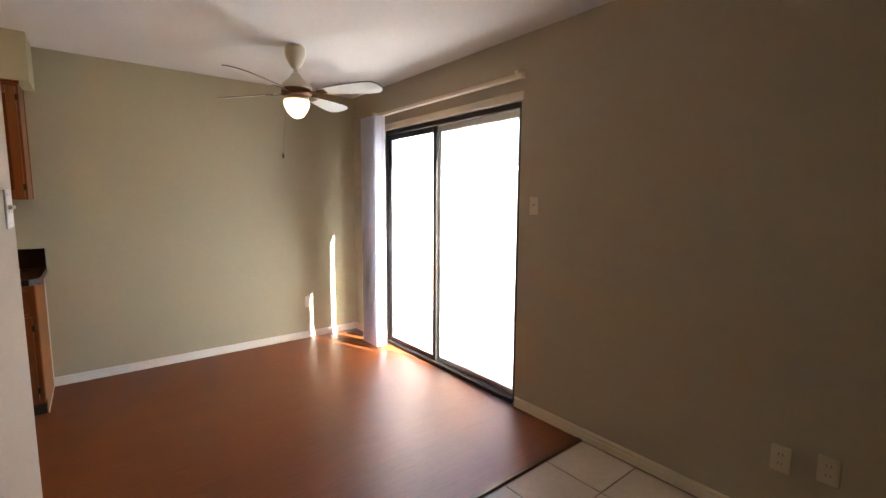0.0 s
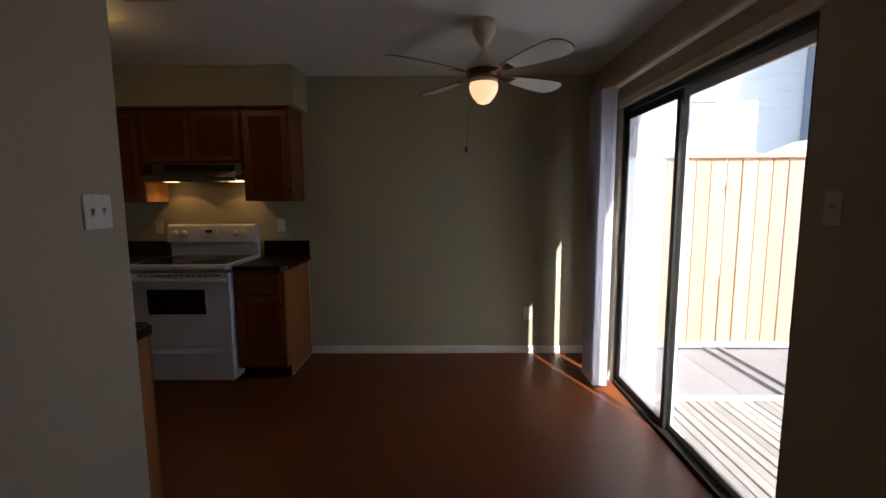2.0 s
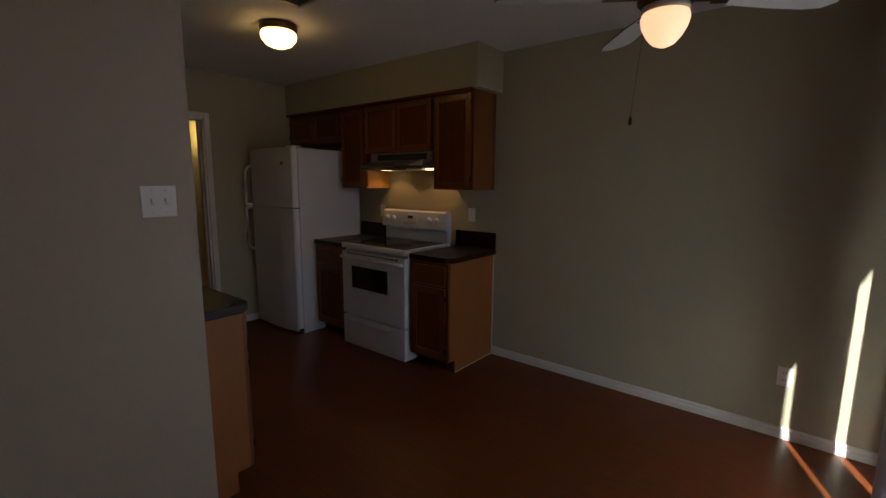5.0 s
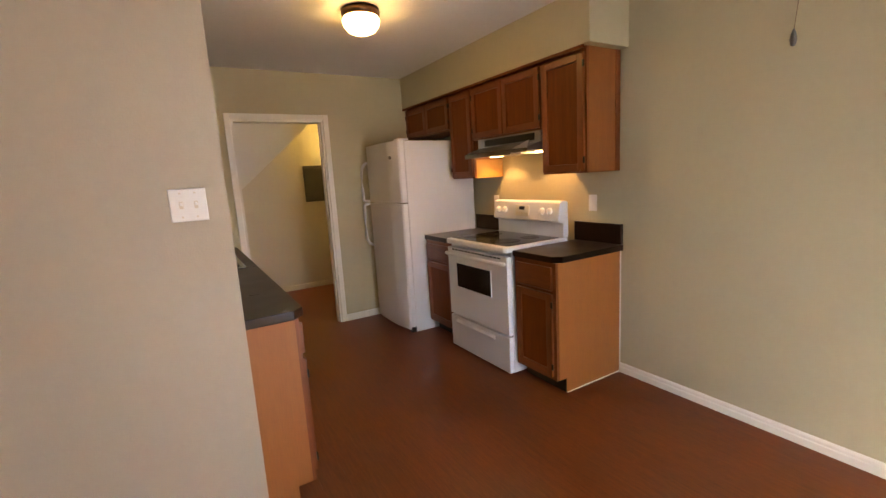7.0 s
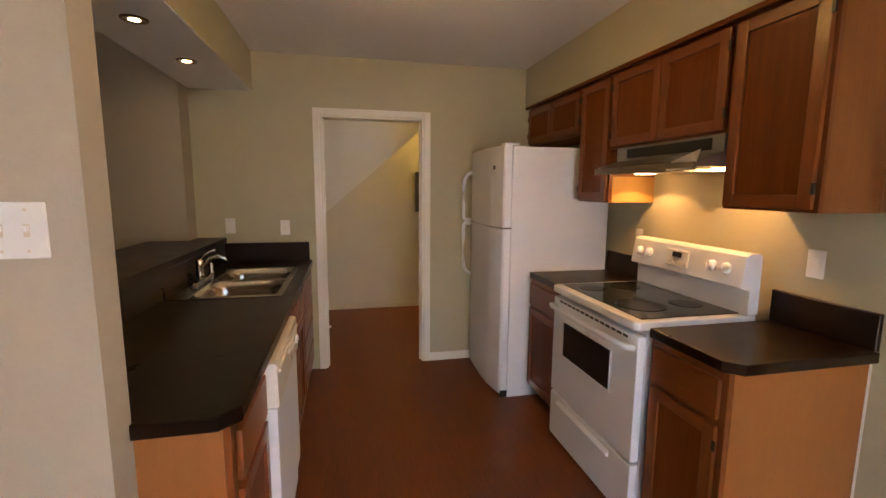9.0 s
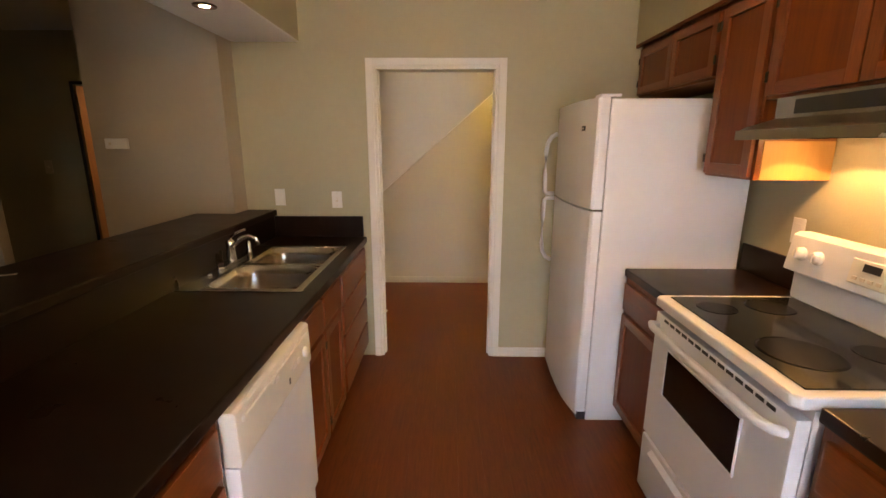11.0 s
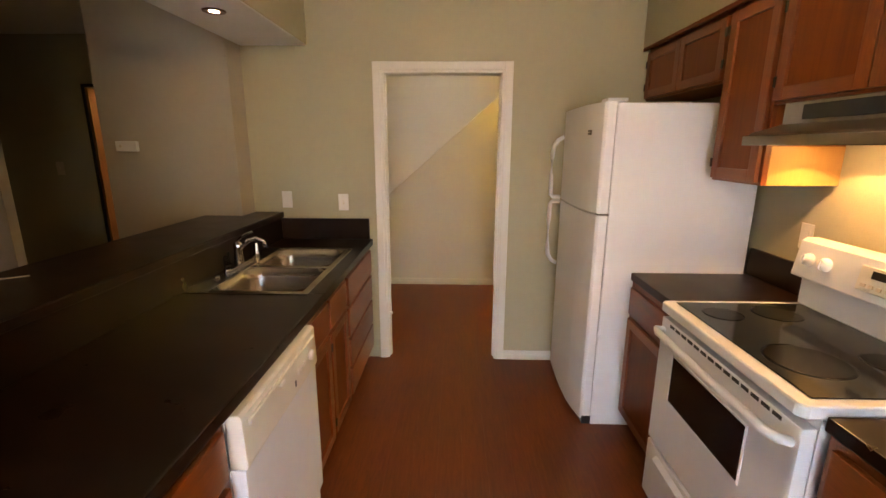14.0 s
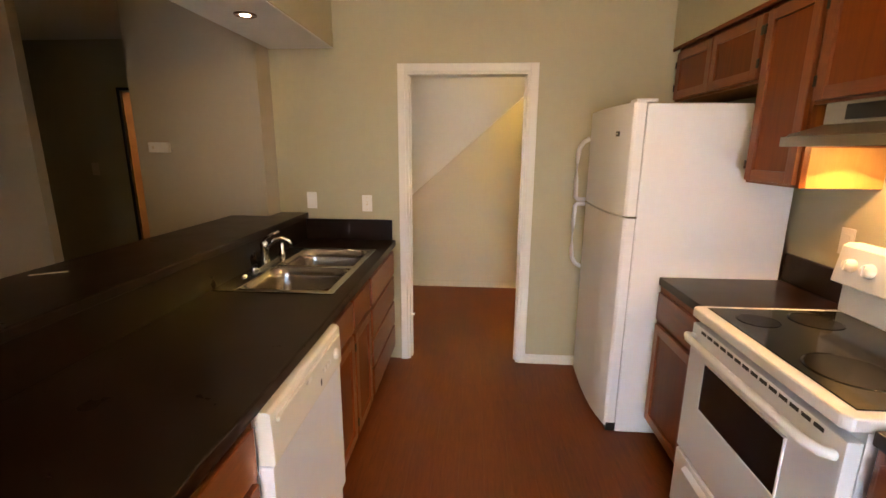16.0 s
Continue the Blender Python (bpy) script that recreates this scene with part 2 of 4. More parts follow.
def lathe(profile, centre, steps=32, axis="Z"):
    """A turned body from (radius, height) pairs round centre."""
    bm = bmesh.new()
    rings = []
    for r, h in profile:
        ring = []
        for k in range(steps):
            a = 2 * math.pi * k / steps
            p = Vector((r * math.cos(a), r * math.sin(a), h))
            if axis == "Y":
                p = Vector((p.x, p.z, p.y))
            if axis == "X":
                p = Vector((p.z, p.x, p.y))
            ring.append(bm.verts.new(p + Vector(centre)))
        rings.append(ring)
    for a, b in zip(rings, rings[1:]):
        for k in range(steps):
            bm.faces.new((a[k], a[(k + 1) % steps], b[(k + 1) % steps], b[k]))
    bm.faces.new(rings[0])
    bm.faces.new(rings[-1])
    bmesh.ops.recalc_face_normals(bm, faces=bm.faces)
    for f in bm.faces:
        f.smooth = True
    return bm


def tube(points, radius, steps=10):
    """A round bar along points."""
    bm = bmesh.new()
    pts = [Vector(p) for p in points]
    rings = []
    for i, p in enumerate(pts):
        d = (pts[min(i + 1, len(pts) - 1)] - pts[max(i - 1, 0)]).normalized()
        side = d.cross(Vector((0, 0, 1)))
        if side.length < 1e-3:
            side = d.cross(Vector((0, 1, 0)))
        side.normalize()
        up = side.cross(d)
        rings.append([bm.verts.new(p + radius * (math.cos(2 * math.pi * k / steps) * side + math.sin(2 * math.pi * k / steps) * up)) for k in range(steps)])
    for a, b in zip(rings, rings[1:]):
        for k in range(steps):
            bm.faces.new((a[k], a[(k + 1) % steps], b[(k + 1) % steps], b[k]))
    bm.faces.new(rings[0])
    bm.faces.new(rings[-1])
    bmesh.ops.recalc_face_normals(bm, faces=bm.faces)
    for f in bm.faces:
        f.smooth = True
    return bm


def prism(outline, axis, lo, hi, bevel=0.0, seg=1):
    """A solid from a flat outline of (a, b) pairs, drawn out along axis from lo to hi."""
    bm = bmesh.new()

    def at(a, b, c):
        return {"X": (c, a, b), "Y": (a, c, b), "Z": (a, b, c)}[axis]

    lows = [bm.verts.new(at(a, b, lo)) for a, b in outline]
    highs = [bm.verts.new(at(a, b, hi)) for a, b in outline]
    n = len(outline)
    bm.faces.new(lows)
    bm.faces.new(highs)
    for k in range(n):
        bm.faces.new((lows[k], lows[(k + 1) % n], highs[(k + 1) % n], highs[k]))
    bmesh.ops.recalc_face_normals(bm, faces=bm.faces)
    if bevel:
        bmesh.ops.bevel(bm, geom=list(bm.edges), offset=bevel, segments=seg, affect="EDGES", profile=0.7)
    return bm


def mesh_of(name, bm, mat):
    me = bpy.data.meshes.new(name)
    bm.to_mesh(me)
    bm.free()
    if mat:
        me.materials.append(mat)
    return me


def thing(name, base, label, category, group="", kind=""):
    """An Empty at a thing's base, to which its parts are fixed."""
    ob = new(name)
    ob.location = base
    ob.empty_display_size = 0.1
    ob["base"] = list(base)
    return tagged(ob, label, category, group, kind)


def root_base(ob):
    while ob.parent:
        ob = ob.parent
    return Vector(ob.location)


def part(name, bm, mat, parent, label=""):
    """One mesh, drawn in the place's own metres, fixed under a thing or a part."""
    bmesh.ops.translate(bm, vec=-root_base(parent), verts=bm.verts)
    ob = new(name, mesh_of(name, bm, mat))
    ob.parent = parent
    return tagged(ob, label)


def structure(name, bm, mat, label, category):
    return tagged(new(name, mesh_of(name, bm, mat)), label, category, kind="structure")


def piece(name, me, parent, x, y, z=0.0):
    """A piece that shares its mesh with its like."""
    ob = new(name, me)
    ob.parent = parent
    ob.location = (x, y, z)
    return ob


# ---- plan, in metres ----
XW, XE, YB, H = -2.38, 2.615, 4.12, 2.48
XL = -2.19
YS = -5.4
SWX, SWY = 0.19, 1.742
DOOR = (2.072, 2.893, 2.045)
SL0, SL1, SLZ = 1.768, 3.50, 2.075

# ---- the large structure ----
structure("wall_north", boxes((XW - 0.12, XE + 0.15, YB, YB + 0.15, 0, H)), WALL, "beige painted dining and kitchen wall, greenish light in its colour", "wall")
structure("wall_east", boxes((XE, XE + 0.15, YS, SL0, 0, H), (XE, XE + 0.15, SL1, YB, 0, H), (XE, XE + 0.15, SL0, SL1, SLZ, H)), WALL_B, "beige painted wall around the sliding patio door", "wall")
structure("wall_west_kitchen", boxes((XW - 0.12, XW, 1.16, DOOR[0], 0, H), (XW - 0.12, XW, DOOR[1], YB, 0, H), (XW - 0.12, XW, DOOR[0], DOOR[1], DOOR[2], H)), WALL, "beige kitchen end wall with an open doorway", "wall")
structure("wall_west_living", boxes((XL - 0.14, XL, 0.295, 1.16, 0, H), (XW - 0.12, XL - 0.14, 1.04, 1.16, 0, H)), WALL_B, "beige living room wall beyond the breakfast bar", "wall")
structure("wall_west_south", boxes((XL - 0.07, XL, YS, -0.455, 0, H)), WALL_B, "beige living room wall beside the hall", "wall")
for k, b in enumerate(((-3.42, -3.3, -2.2, -0.67, 0, H), (-3.42, -3.3, -0.67, 0.14, 2.05, H), (-3.42, -3.3, 0.14, 1.04, 0, H), (-3.3, XL - 0.07, -2.3, -2.2, 0, H), (-3.3, XL - 0.14, 0.92, 1.04, 0, H), (-4.9, -4.8, -1.2, 1.04, 0, H), (-4.8, -3.42, -1.2, -1.1, 0, H), (-4.8, -3.42, 0.92, 1.04, 0, H))):
    structure("wall_hall_%d" % (k + 1), boxes(b), WALL, "dim hall wall behind the living room", "wall")
structure("wall_south", boxes((XL - 0.14, XE + 0.15, YS - 0.12, YS, 0, H)), WALL_B, "plain beige living room wall", "wall")
structure("wall_switch", boxes((SWX - 0.10, SWX, 0.85, SWY, 0, H)), WALL_B, "beige partition wall with a light switch", "wall")
structure("wall_bar_half", boxes((XW, SWX - 0.10, 1.22, 1.33, 0, 1.06)), WALL, "half wall that carries the breakfast bar", "wall")
structure("soffit_bar", boxes((XW, SWX - 0.10, 1.16, 1.60, 2.20, H)), WALL, "dropped soffit over the breakfast bar", "soffit")
structure("soffit_bar_underside", boxes((XW, SWX - 0.10, 1.165, 1.596, 2.194, 2.1985)), CEIL, "white underside of the bar soffit", "soffit")
structure("soffit_cabinets", boxes((XW, 0.122, 3.765, YB, 2.17, H)), WALL, "beige soffit over the wall cabinets", "soffit")
structure("ceiling", boxes((XW - 0.12, XE + 0.15, YS, YB + 0.15, H, H + 0.12), (-4.9, XW - 0.12, YS, YB + 0.15, H, H + 0.12)), CEIL, "white textured ceiling", "ceiling")
# closet under the stairs, behind the kitchen doorway
for k, b in enumerate(((-4.32, -4.2, 1.2, YB, 0, H), (-4.2, XW - 0.12, 1.2, 1.3, 0, H), (-4.2, XW - 0.12, YB - 0.12, YB, 0, H))):
    structure("wall_closet_%d" % (k + 1), boxes(b), CLOSETWALL, "cream wall of the closet under the stairs", "wall")
structure("stair_bulkhead", prism([(1.3, 0.566), (3.498, H), (1.3, H)], "X", -4.2, -3.95), TRIM, "white sloping bulkhead of a staircase in the closet", "wall")

# floors
floor = structure("floor", boxes((-4.3, XE, 1.22, YB, -0.06, -0.006), (-4.9, XL, YS, 1.22, -0.06, -0.006)), BASEDARK, "reddish brown wood laminate plank floor", "floor")
tile_floor = structure("floor_tile", boxes((XL, XE, YS, 1.22, -0.06, -0.005)), GROUT, "beige ceramic tile floor of the living room", "floor")
strip = structure("trim_transition", prism([(1.205, 0.0), (1.212, 0.008), (1.24, 0.008), (1.247, 0.0)], "X", SWX, XE - 0.02), BRASS, "thin metal strip between laminate and tile", "trim")


# baseboards
def baseboard(name, horizontal, a0, a1, wall, side, mat=TRIM, label="white painted baseboard"):
    h, d = 0.068, 0.014
    out = [(0, 0), (side * d, 0), (side * d, h * 0.55), (side * d * 0.75, h * 0.62), (side * d * 0.75, h * 0.86), (side * d * 0.35, h), (0, h)]
    out = [(wall + a, b) for a, b in out]
    return structure(name, prism(out, "X" if horizontal else "Y", a0, a1), mat, label, "baseboard")


baseboard("baseboard_north", True, 0.082, XE - 0.016, YB, -1)
baseboard("baseboard_east_1", False, YS, SL0 - 0.01, XE, -1, CREAM, "cream painted baseboard")
baseboard("baseboard_east_2", False, SL1 + 0.01, YB, XE, -1, CREAM, "cream painted baseboard")
baseboard("baseboard_west", False, DOOR[1] + 0.053, 3.6, XW, 1)
baseboard("baseboard_closet", False, 1.3, YB - 0.12, -4.2, 1, CLOSETWALL, "cream painted baseboard")
baseboard("baseboard_switch", False, 0.85, SWY, SWX, 1)

structure("trim_caulk", boxes((0.0745, 0.079, 3.597, YB - 0.007, 0.0005, 0.006), (0.0745, 0.081, YB - 0.006, YB - 0.001, 0.0, 0.872)), TRIM, "white caulk line between base cabinet and wall", "trim")
# kitchen doorway casing
door_1 = structure("door_1", boxes(
    (XW, XW + 0.016, DOOR[0] - 0.048, DOOR[0], 0, DOOR[2] + 0.05), (XW, XW + 0.016, DOOR[1], DOOR[1] + 0.052, 0, DOOR[2] + 0.05),
    (XW, XW + 0.016, DOOR[0], DOOR[1], DOOR[2], DOOR[2] + 0.05), bevel=0.003), TRIM, "white painted casing of an open doorway", "door frame")
part("jamb", boxes((XW - 0.122, XW + 0.004, DOOR[0] - 0.002, DOOR[0] + 0.018, 0, DOOR[2]), (XW - 0.122, XW + 0.004, DOOR[1] - 0.018, DOOR[1] + 0.002, 0, DOOR[2]), (XW - 0.122, XW + 0.004, DOOR[0] + 0.018, DOOR[1] - 0.018, DOOR[2] - 0.018, DOOR[2] + 0.002)), TRIM, door_1)
part("door_stop", boxes((XW - 0.075, XW - 0.04, DOOR[0] + 0.018, DOOR[0] + 0.029, 0, DOOR[2] - 0.018), (XW - 0.075, XW - 0.04, DOOR[1] - 0.029, DOOR[1] - 0.018, 0, DOOR[2] - 0.018)), TRIM, door_1)

part("bumper", lathe([(0.011, 0.0), (0.011, 0.018), (0.006, 0.028), (0.001, 0.029)], (XW - 0.03, DOOR[0] + 0.018, 0.345), 12, "Y"), PLASTIC, door_1, "small white rubber bumper")

# hall doorway with warm wood frame
door_2 = structure("door_2", boxes((-3.3, -3.284, -0.692, -0.67, 0, 2.075), (-3.3, -3.284, 0.14, 0.162, 0, 2.075), (-3.3, -3.284, -0.67, 0.14, 2.05, 2.075), bevel=0.002), BRONZE, "dark frame of a hall doorway", "door frame")
part("jamb", boxes((-3.43, -3.302, -0.672, -0.65, 0, 2.045)), WARMWOOD, door_2, "warm wooden jamb in lamp light")
part("jamb", boxes((-3.43, -3.302, 0.12, 0.142, 0, 2.045)), WARMWOOD, door_2, "warm wooden jamb in lamp light")
rl = thing("room_light", (-4.0, 0.45, H), "warm lit bulb in the room off the hall", "ceiling light")
part("holder", lathe([(0.06, H - 0.001), (0.055, H - 0.03), (0.03, H - 0.045)], (-4.0, 0.45, 0), 20), PLASTIC, rl)
part("bulb", lathe([(0.015, H - 0.045), (0.05, H - 0.09), (0.055, H - 0.13), (0.03, H - 0.17), (0.003, H - 0.178)], (-4.0, 0.45, 0), 20), ROOMLAMP, rl, "glowing bulb")

# ---- sliding patio door ----
slider = structure("window_1", boxes(
    (XE + 0.02, XE + 0.12, SL0, SL0 + 0.035, 0.0, SLZ), (XE + 0.02, XE + 0.12, SL1 - 0.035, SL1, 0.0, SLZ),
    (XE + 0.02, XE + 0.12, SL0 + 0.035, SL1 - 0.035, SLZ - 0.04, SLZ), (XE + 0.005, XE + 0.12, SL0 + 0.035, SL1 - 0.035, -0.01, 0.028), bevel=0.003), BRONZE, "dark bronze sliding glass patio door", "patio door")


def panel(name, x0, x1, y0, y1, mats, parent, glazing, far=0.042):
    z0, z1, w = 0.03, SLZ - 0.042, 0.042
    f = part(name, boxes((x0, x1, y0, y0 + w, z0, z1), (x0, x1, y1 - far, y1, z0, z1), (x0, x1, y0 + w, y1 - far, z0, z0 + 0.042), (x0, x1, y0 + w, y1 - far, z1 - 0.05, z1), bevel=0.003), mats, parent)
    g = part("pane", boxes(((x0 + x1) / 2 - 0.003, (x0 + x1) / 2 + 0.003, y0 + w - 0.004, y1 - far + 0.004, z0 + 0.038, z1 - 0.046)), glazing, f)
    g.visible_shadow = False
    return f


MY = 2.735
panel_in = panel("sliding_panel", XE + 0.03, XE + 0.05, MY - 0.02, SL1 - 0.036, BRONZE, slider, DUSTY, far=0.05)
panel_out = panel("fixed_panel", XE + 0.06, XE + 0.08, SL0 + 0.036, MY + 0.015, ALU, slider, CLEAR, far=0.065)
part("handle", boxes((XE + 0.014, XE + 0.029, SL1 - 0.075, SL1 - 0.055, 0.95, 1.15), (XE + 0.022, XE + 0.029, SL1 - 0.085, SL1 - 0.045, 0.93, 1.17), bevel=0.004), BLACK, panel_in, "black pull handle")
structure("trim_slider", boxes((XE - 0.012, XE + 0.02, SL0 - 0.02, SL1 + 0.02, SLZ + 0.002, SLZ + 0.055), bevel=0.003), CREAM, "cream painted head trim over the patio door", "trim")

# vertical blinds, drawn to the far side
blinds = thing("vertical_blinds", (XE - 0.08, 3.5, 2.2), "lavender white vinyl vertical blinds gathered beside the patio door", "blinds")
part("headrail", boxes((XE - 0.10, XE - 0.055, 1.69, 3.70, 2.190, 2.214), bevel=0.004), ALMOND, blinds, "beige headrail")
part("bracket", boxes((XE - 0.075, XE - 0.001, 1.74, 1.77, 2.205, 2.245), bevel=0.002), CREAM, blinds)
part("bracket", boxes((XE - 0.075, XE - 0.001, 3.56, 3.59, 2.205, 2.245), bevel=0.002), CREAM, blinds)
for k in range(15):
    y = 3.33 + 0.0185 * k
    xo = min(2.524, 2.352 + (YB - y) * 0.376)
    xi = xo - 0.104 - 0.003 * math.sin(k * 2.3)
    vane = prism([(xi, y), (xi + 0.03, y + 0.005), (xi + 0.065, y + 0.006), (xo, y), (xo, y + 0.0015), (xi + 0.065, y + 0.0075), (xi + 0.03, y + 0.0065), (xi, y + 0.0015)], "Z", 0.03, 2.178)
    part("vane", vane, VANE, blinds)
# Extra end vane against the wall, added to narrow the sun stripe.
part("vane", boxes((2.555, 2.611, 3.620, 3.6215, 0.03, 2.178)), VANE, blinds)
part("wand", tube([(XE - 0.11, 3.31, 2.180), (XE - 0.115, 3.307, 1.6), (XE - 0.112, 3.305, 1.15)], 0.004, 6), PLASTIC, blinds)


# ---- kitchen cabinets ----
def cab_door(x0, x1, z0, z1, y, parent, name="door", face=-1, hinge=0):
    """A framed cabinet door with a recessed panel; face -1 looks to -y, +1 to +y."""
    w, t = min(0.048, (z1 - z0) * 0.28), 0.019
    ya, yb = (y - t, y) if face < 0 else (y, y + t)
    pa, pb = (y - t * 0.42, y - 0.001) if face < 0 else (y + 0.001, y + t * 0.42)
    o = part(name, boxes((x0 + w - 0.006, x1 - w + 0.006, pa, pb, z0 + w - 0.006, z1 - w + 0.006), bevel=0.003), OAK_PANEL, parent)
    for a, b in ((x0, x0 + w), (x1 - w, x1)):
        part("stile", boxes((a, b, ya, yb, z0, z1), bevel=0.004, seg=2), OAK, o)
    for a, b in ((z0, z0 + w), (z1 - w, z1)):
        part("rail", boxes((x0 + w, x1 - w, ya, yb, a, b), bevel=0.004, seg=2), OAK_H, o)
    if hinge:
        hx = x1 if hinge > 0 else x0
        for hz in (z0 + 0.07, z1 - 0.07):
            part("hinge", boxes((hx - 0.004 * hinge, hx + 0.011 * hinge, ya - 0.003 if face < 0 else yb - 0.004, ya + 0.004 if face < 0 else yb + 0.003, hz - 0.02, hz + 0.02), bevel=0.002), BRONZE, o, "dark hinge")
    return o


def drawer_front(x0, x1, z0, z1, y, parent, face=-1):
    ya, yb = (y - 0.019, y) if face < 0 else (y, y + 0.019)
    return part("drawer", boxes((x0, x1, ya, yb, z0, z1), bevel=0.006, seg=2), OAK_H, parent)


def wall_cabinet(x0, x1, z0, z1, doors, label, hinges, side=0.0):
    c = thing("wall_cabinet", ((x0 + x1) / 2, YB - 0.15, z0), label, "cabinet", "wall cabinets over the range side")
    yf = 3.828
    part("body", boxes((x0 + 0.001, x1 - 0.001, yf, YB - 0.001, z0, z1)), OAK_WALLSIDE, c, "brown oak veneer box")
    # Overlay below the hood, coloured as if lit by its lamp.
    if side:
        part("side_panel", boxes((x1 - 0.001, x1 + 0.0015, yf + 0.004, YB - 0.002, z0 + 0.001, side)), OAK_LAMPLIT, c, "oak side panel with the hood lamp's glow put into its colour")
    if x1 > 0:
        part("scribe_strip", boxes((x1 - 0.001, x1 + 0.004, YB - 0.045, YB - 0.001, z0, z1), bevel=0.001), OAK, c, "darker oak strip against the wall")
    part("face_frame", boxes((x0 + 0.001, x0 + 0.03, yf - 0.018, yf, z0, z1), (x1 - 0.03, x1 - 0.001, yf - 0.018, yf, z0, z1), (x0 + 0.03, x1 - 0.03, yf - 0.018, yf, z0, z0 + 0.035), (x0 + 0.03, x1 - 0.03, yf - 0.018, yf, z1 - 0.035, z1)), OAK, c)
    w = (x1 - x0 - 0.024) / doors
    for k in range(doors):
        cab_door(x0 + 0.012 + k * w + 0.003, x0 + 0.012 + (k + 1) * w - 0.003, z0 + 0.012, z1 - 0.03, yf - 0.019, c, hinge=hinges[k])
    return c


wall_cabinet(-0.325, 0.062, 1.411, 2.168, 1, "tall stained oak wall cabinet at the open end", (1,))
wall_cabinet(-1.155, -0.327, 1.722, 2.168, 2, "short stained oak wall cabinet over the range hood", (-1, 1))
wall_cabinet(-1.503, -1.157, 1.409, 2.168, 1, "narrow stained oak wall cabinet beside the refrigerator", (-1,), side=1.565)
wall_cabinet(-2.375, -1.505, 1.85, 2.168, 2, "low stained oak wall cabinet over the refrigerator", (-1, 1))
structure("trim_cabinets", boxes((XW + 0.002, 0.071, 3.765, 3.777, 2.150, 2.169)), OAK_PANEL, "thin oak moulding along the cabinet tops", "trim")


def base_cabinet(x0, x1, y_back, y_front, label, fronts, group, end=0, top=0.872):
    """A base cabinet between a wall and its face; fronts are (kind, x0, x1, z0, z1)."""
    s = 1 if y_front > y_back else -1
    c = thing("base_cabinet", ((x0 + x1) / 2, (y_back + y_front) / 2, 0), label, "cabinet", group)
    lo, hi = sorted((y_back, y_front))
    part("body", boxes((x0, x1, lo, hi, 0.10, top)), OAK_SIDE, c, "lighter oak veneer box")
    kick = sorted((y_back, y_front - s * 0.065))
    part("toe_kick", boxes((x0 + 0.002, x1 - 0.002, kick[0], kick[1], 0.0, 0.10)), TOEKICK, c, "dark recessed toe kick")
    f0, f1 = sorted((y_front, y_front + s * 0.018))
    part("face_frame", boxes((x0, x0 + 0.035, f0, f1, 0.10, 0.872), (x1 - 0.035, x1, f0, f1, 0.10, 0.872), (x0 + 0.035, x1 - 0.035, f0, f1, 0.10, 0.135), (x0 + 0.035, x1 - 0.035, f0, f1, 0.83, 0.872), (x0 + 0.035, x1 - 0.035, f0, f1, 0.66, 0.69)), OAK, c)
    for k, a, b, z0, z1 in fronts:
        if k == "door":
            cab_door(a, b, z0, z1, y_front + s * 0.019, c, face=s, hinge=1 if b > (x0 + x1) / 2 else -1)
        else:
            drawer_front(a, b, z0, z1, y_front + s * 0.019, c, face=s)
    if end:
        xe = x1 if end > 0 else x0
        yk = y_front - s * 0.065
        outline = [(y_back, 0.0), (yk, 0.0), (yk, 0.10), (y_front, 0.10), (y_front, 0.872), (y_back, 0.872)]
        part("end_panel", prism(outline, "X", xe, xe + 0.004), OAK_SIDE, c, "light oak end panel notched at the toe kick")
    return c


RG, LG = "base cabinets beside the range", "base cabinets under the bar counter"
base_cabinet(-0.312, 0.070, YB, 3.53, "stained oak base cabinet with one drawer and door", [("drawer", -0.284, 0.046, 0.70, 0.845), ("door", -0.284, 0.046, 0.125, 0.675)], RG, end=1)
base_cabinet(-1.575, -1.105, YB, 3.535, "stained oak base cabinet between refrigerator and range", [("drawer", -1.55, -1.135, 0.70, 0.845), ("door", -1.55, -1.135, 0.125, 0.675)], RG)
base_cabinet(-0.33, 0.085, 1.335, 1.945, "stained oak base cabinet at the end of the bar counter", [("drawer", -0.305, 0.055, 0.70, 0.845), ("door", -0.305, 0.055, 0.125, 0.675)], LG, end=1)
base_cabinet(-1.62, -0.95, 1.335, 1.945, "stained oak sink cabinet with two doors", [("drawer", -1.26, -0.975, 0.70, 0.845), ("drawer", -1.60, -1.285, 0.70, 0.845), ("door", -1.26, -0.975, 0.125, 0.675), ("door", -1.60, -1.285, 0.125, 0.675)], LG, top=0.70)
base_cabinet(-2.37, -1.622, 1.335, 1.945, "stained oak base cabinet with a stack of drawers", [("drawer", -2.33, -1.65, z, z + 0.165) for z in (0.125, 0.31, 0.495, 0.68)], LG, top=0.70)


# ---- countertops ----
def chamfered(x0, x1, y0, y1, front, cut, right=True):
    """A counter outline with its free front corner cut off."""
    if front > 0:
        return [(x0, y0), (x1, y0), (x1, y1 - cut), (x1 - cut, y1), (x0, y1)]
    return [(x0, y1), (x0, y0), (x1 - cut, y0), (x1, y0 + cut), (x1, y1)]


ct = thing("countertop", (-0.1, 3.8, 0.875), "dark laminate countertop beside the range", "countertop", "dark laminate countertops")
part("slab", prism(chamfered(-0.314, 0.100, 3.495, YB - 0.002, -1, 0.05), "Z", 0.875, 0.915, bevel=0.006, seg=2), COUNTER, ct)
part("backsplash", boxes((-0.314, 0.096, YB - 0.022, YB - 0.001, 0.916, 1.055), bevel=0.003), COUNTER, ct)
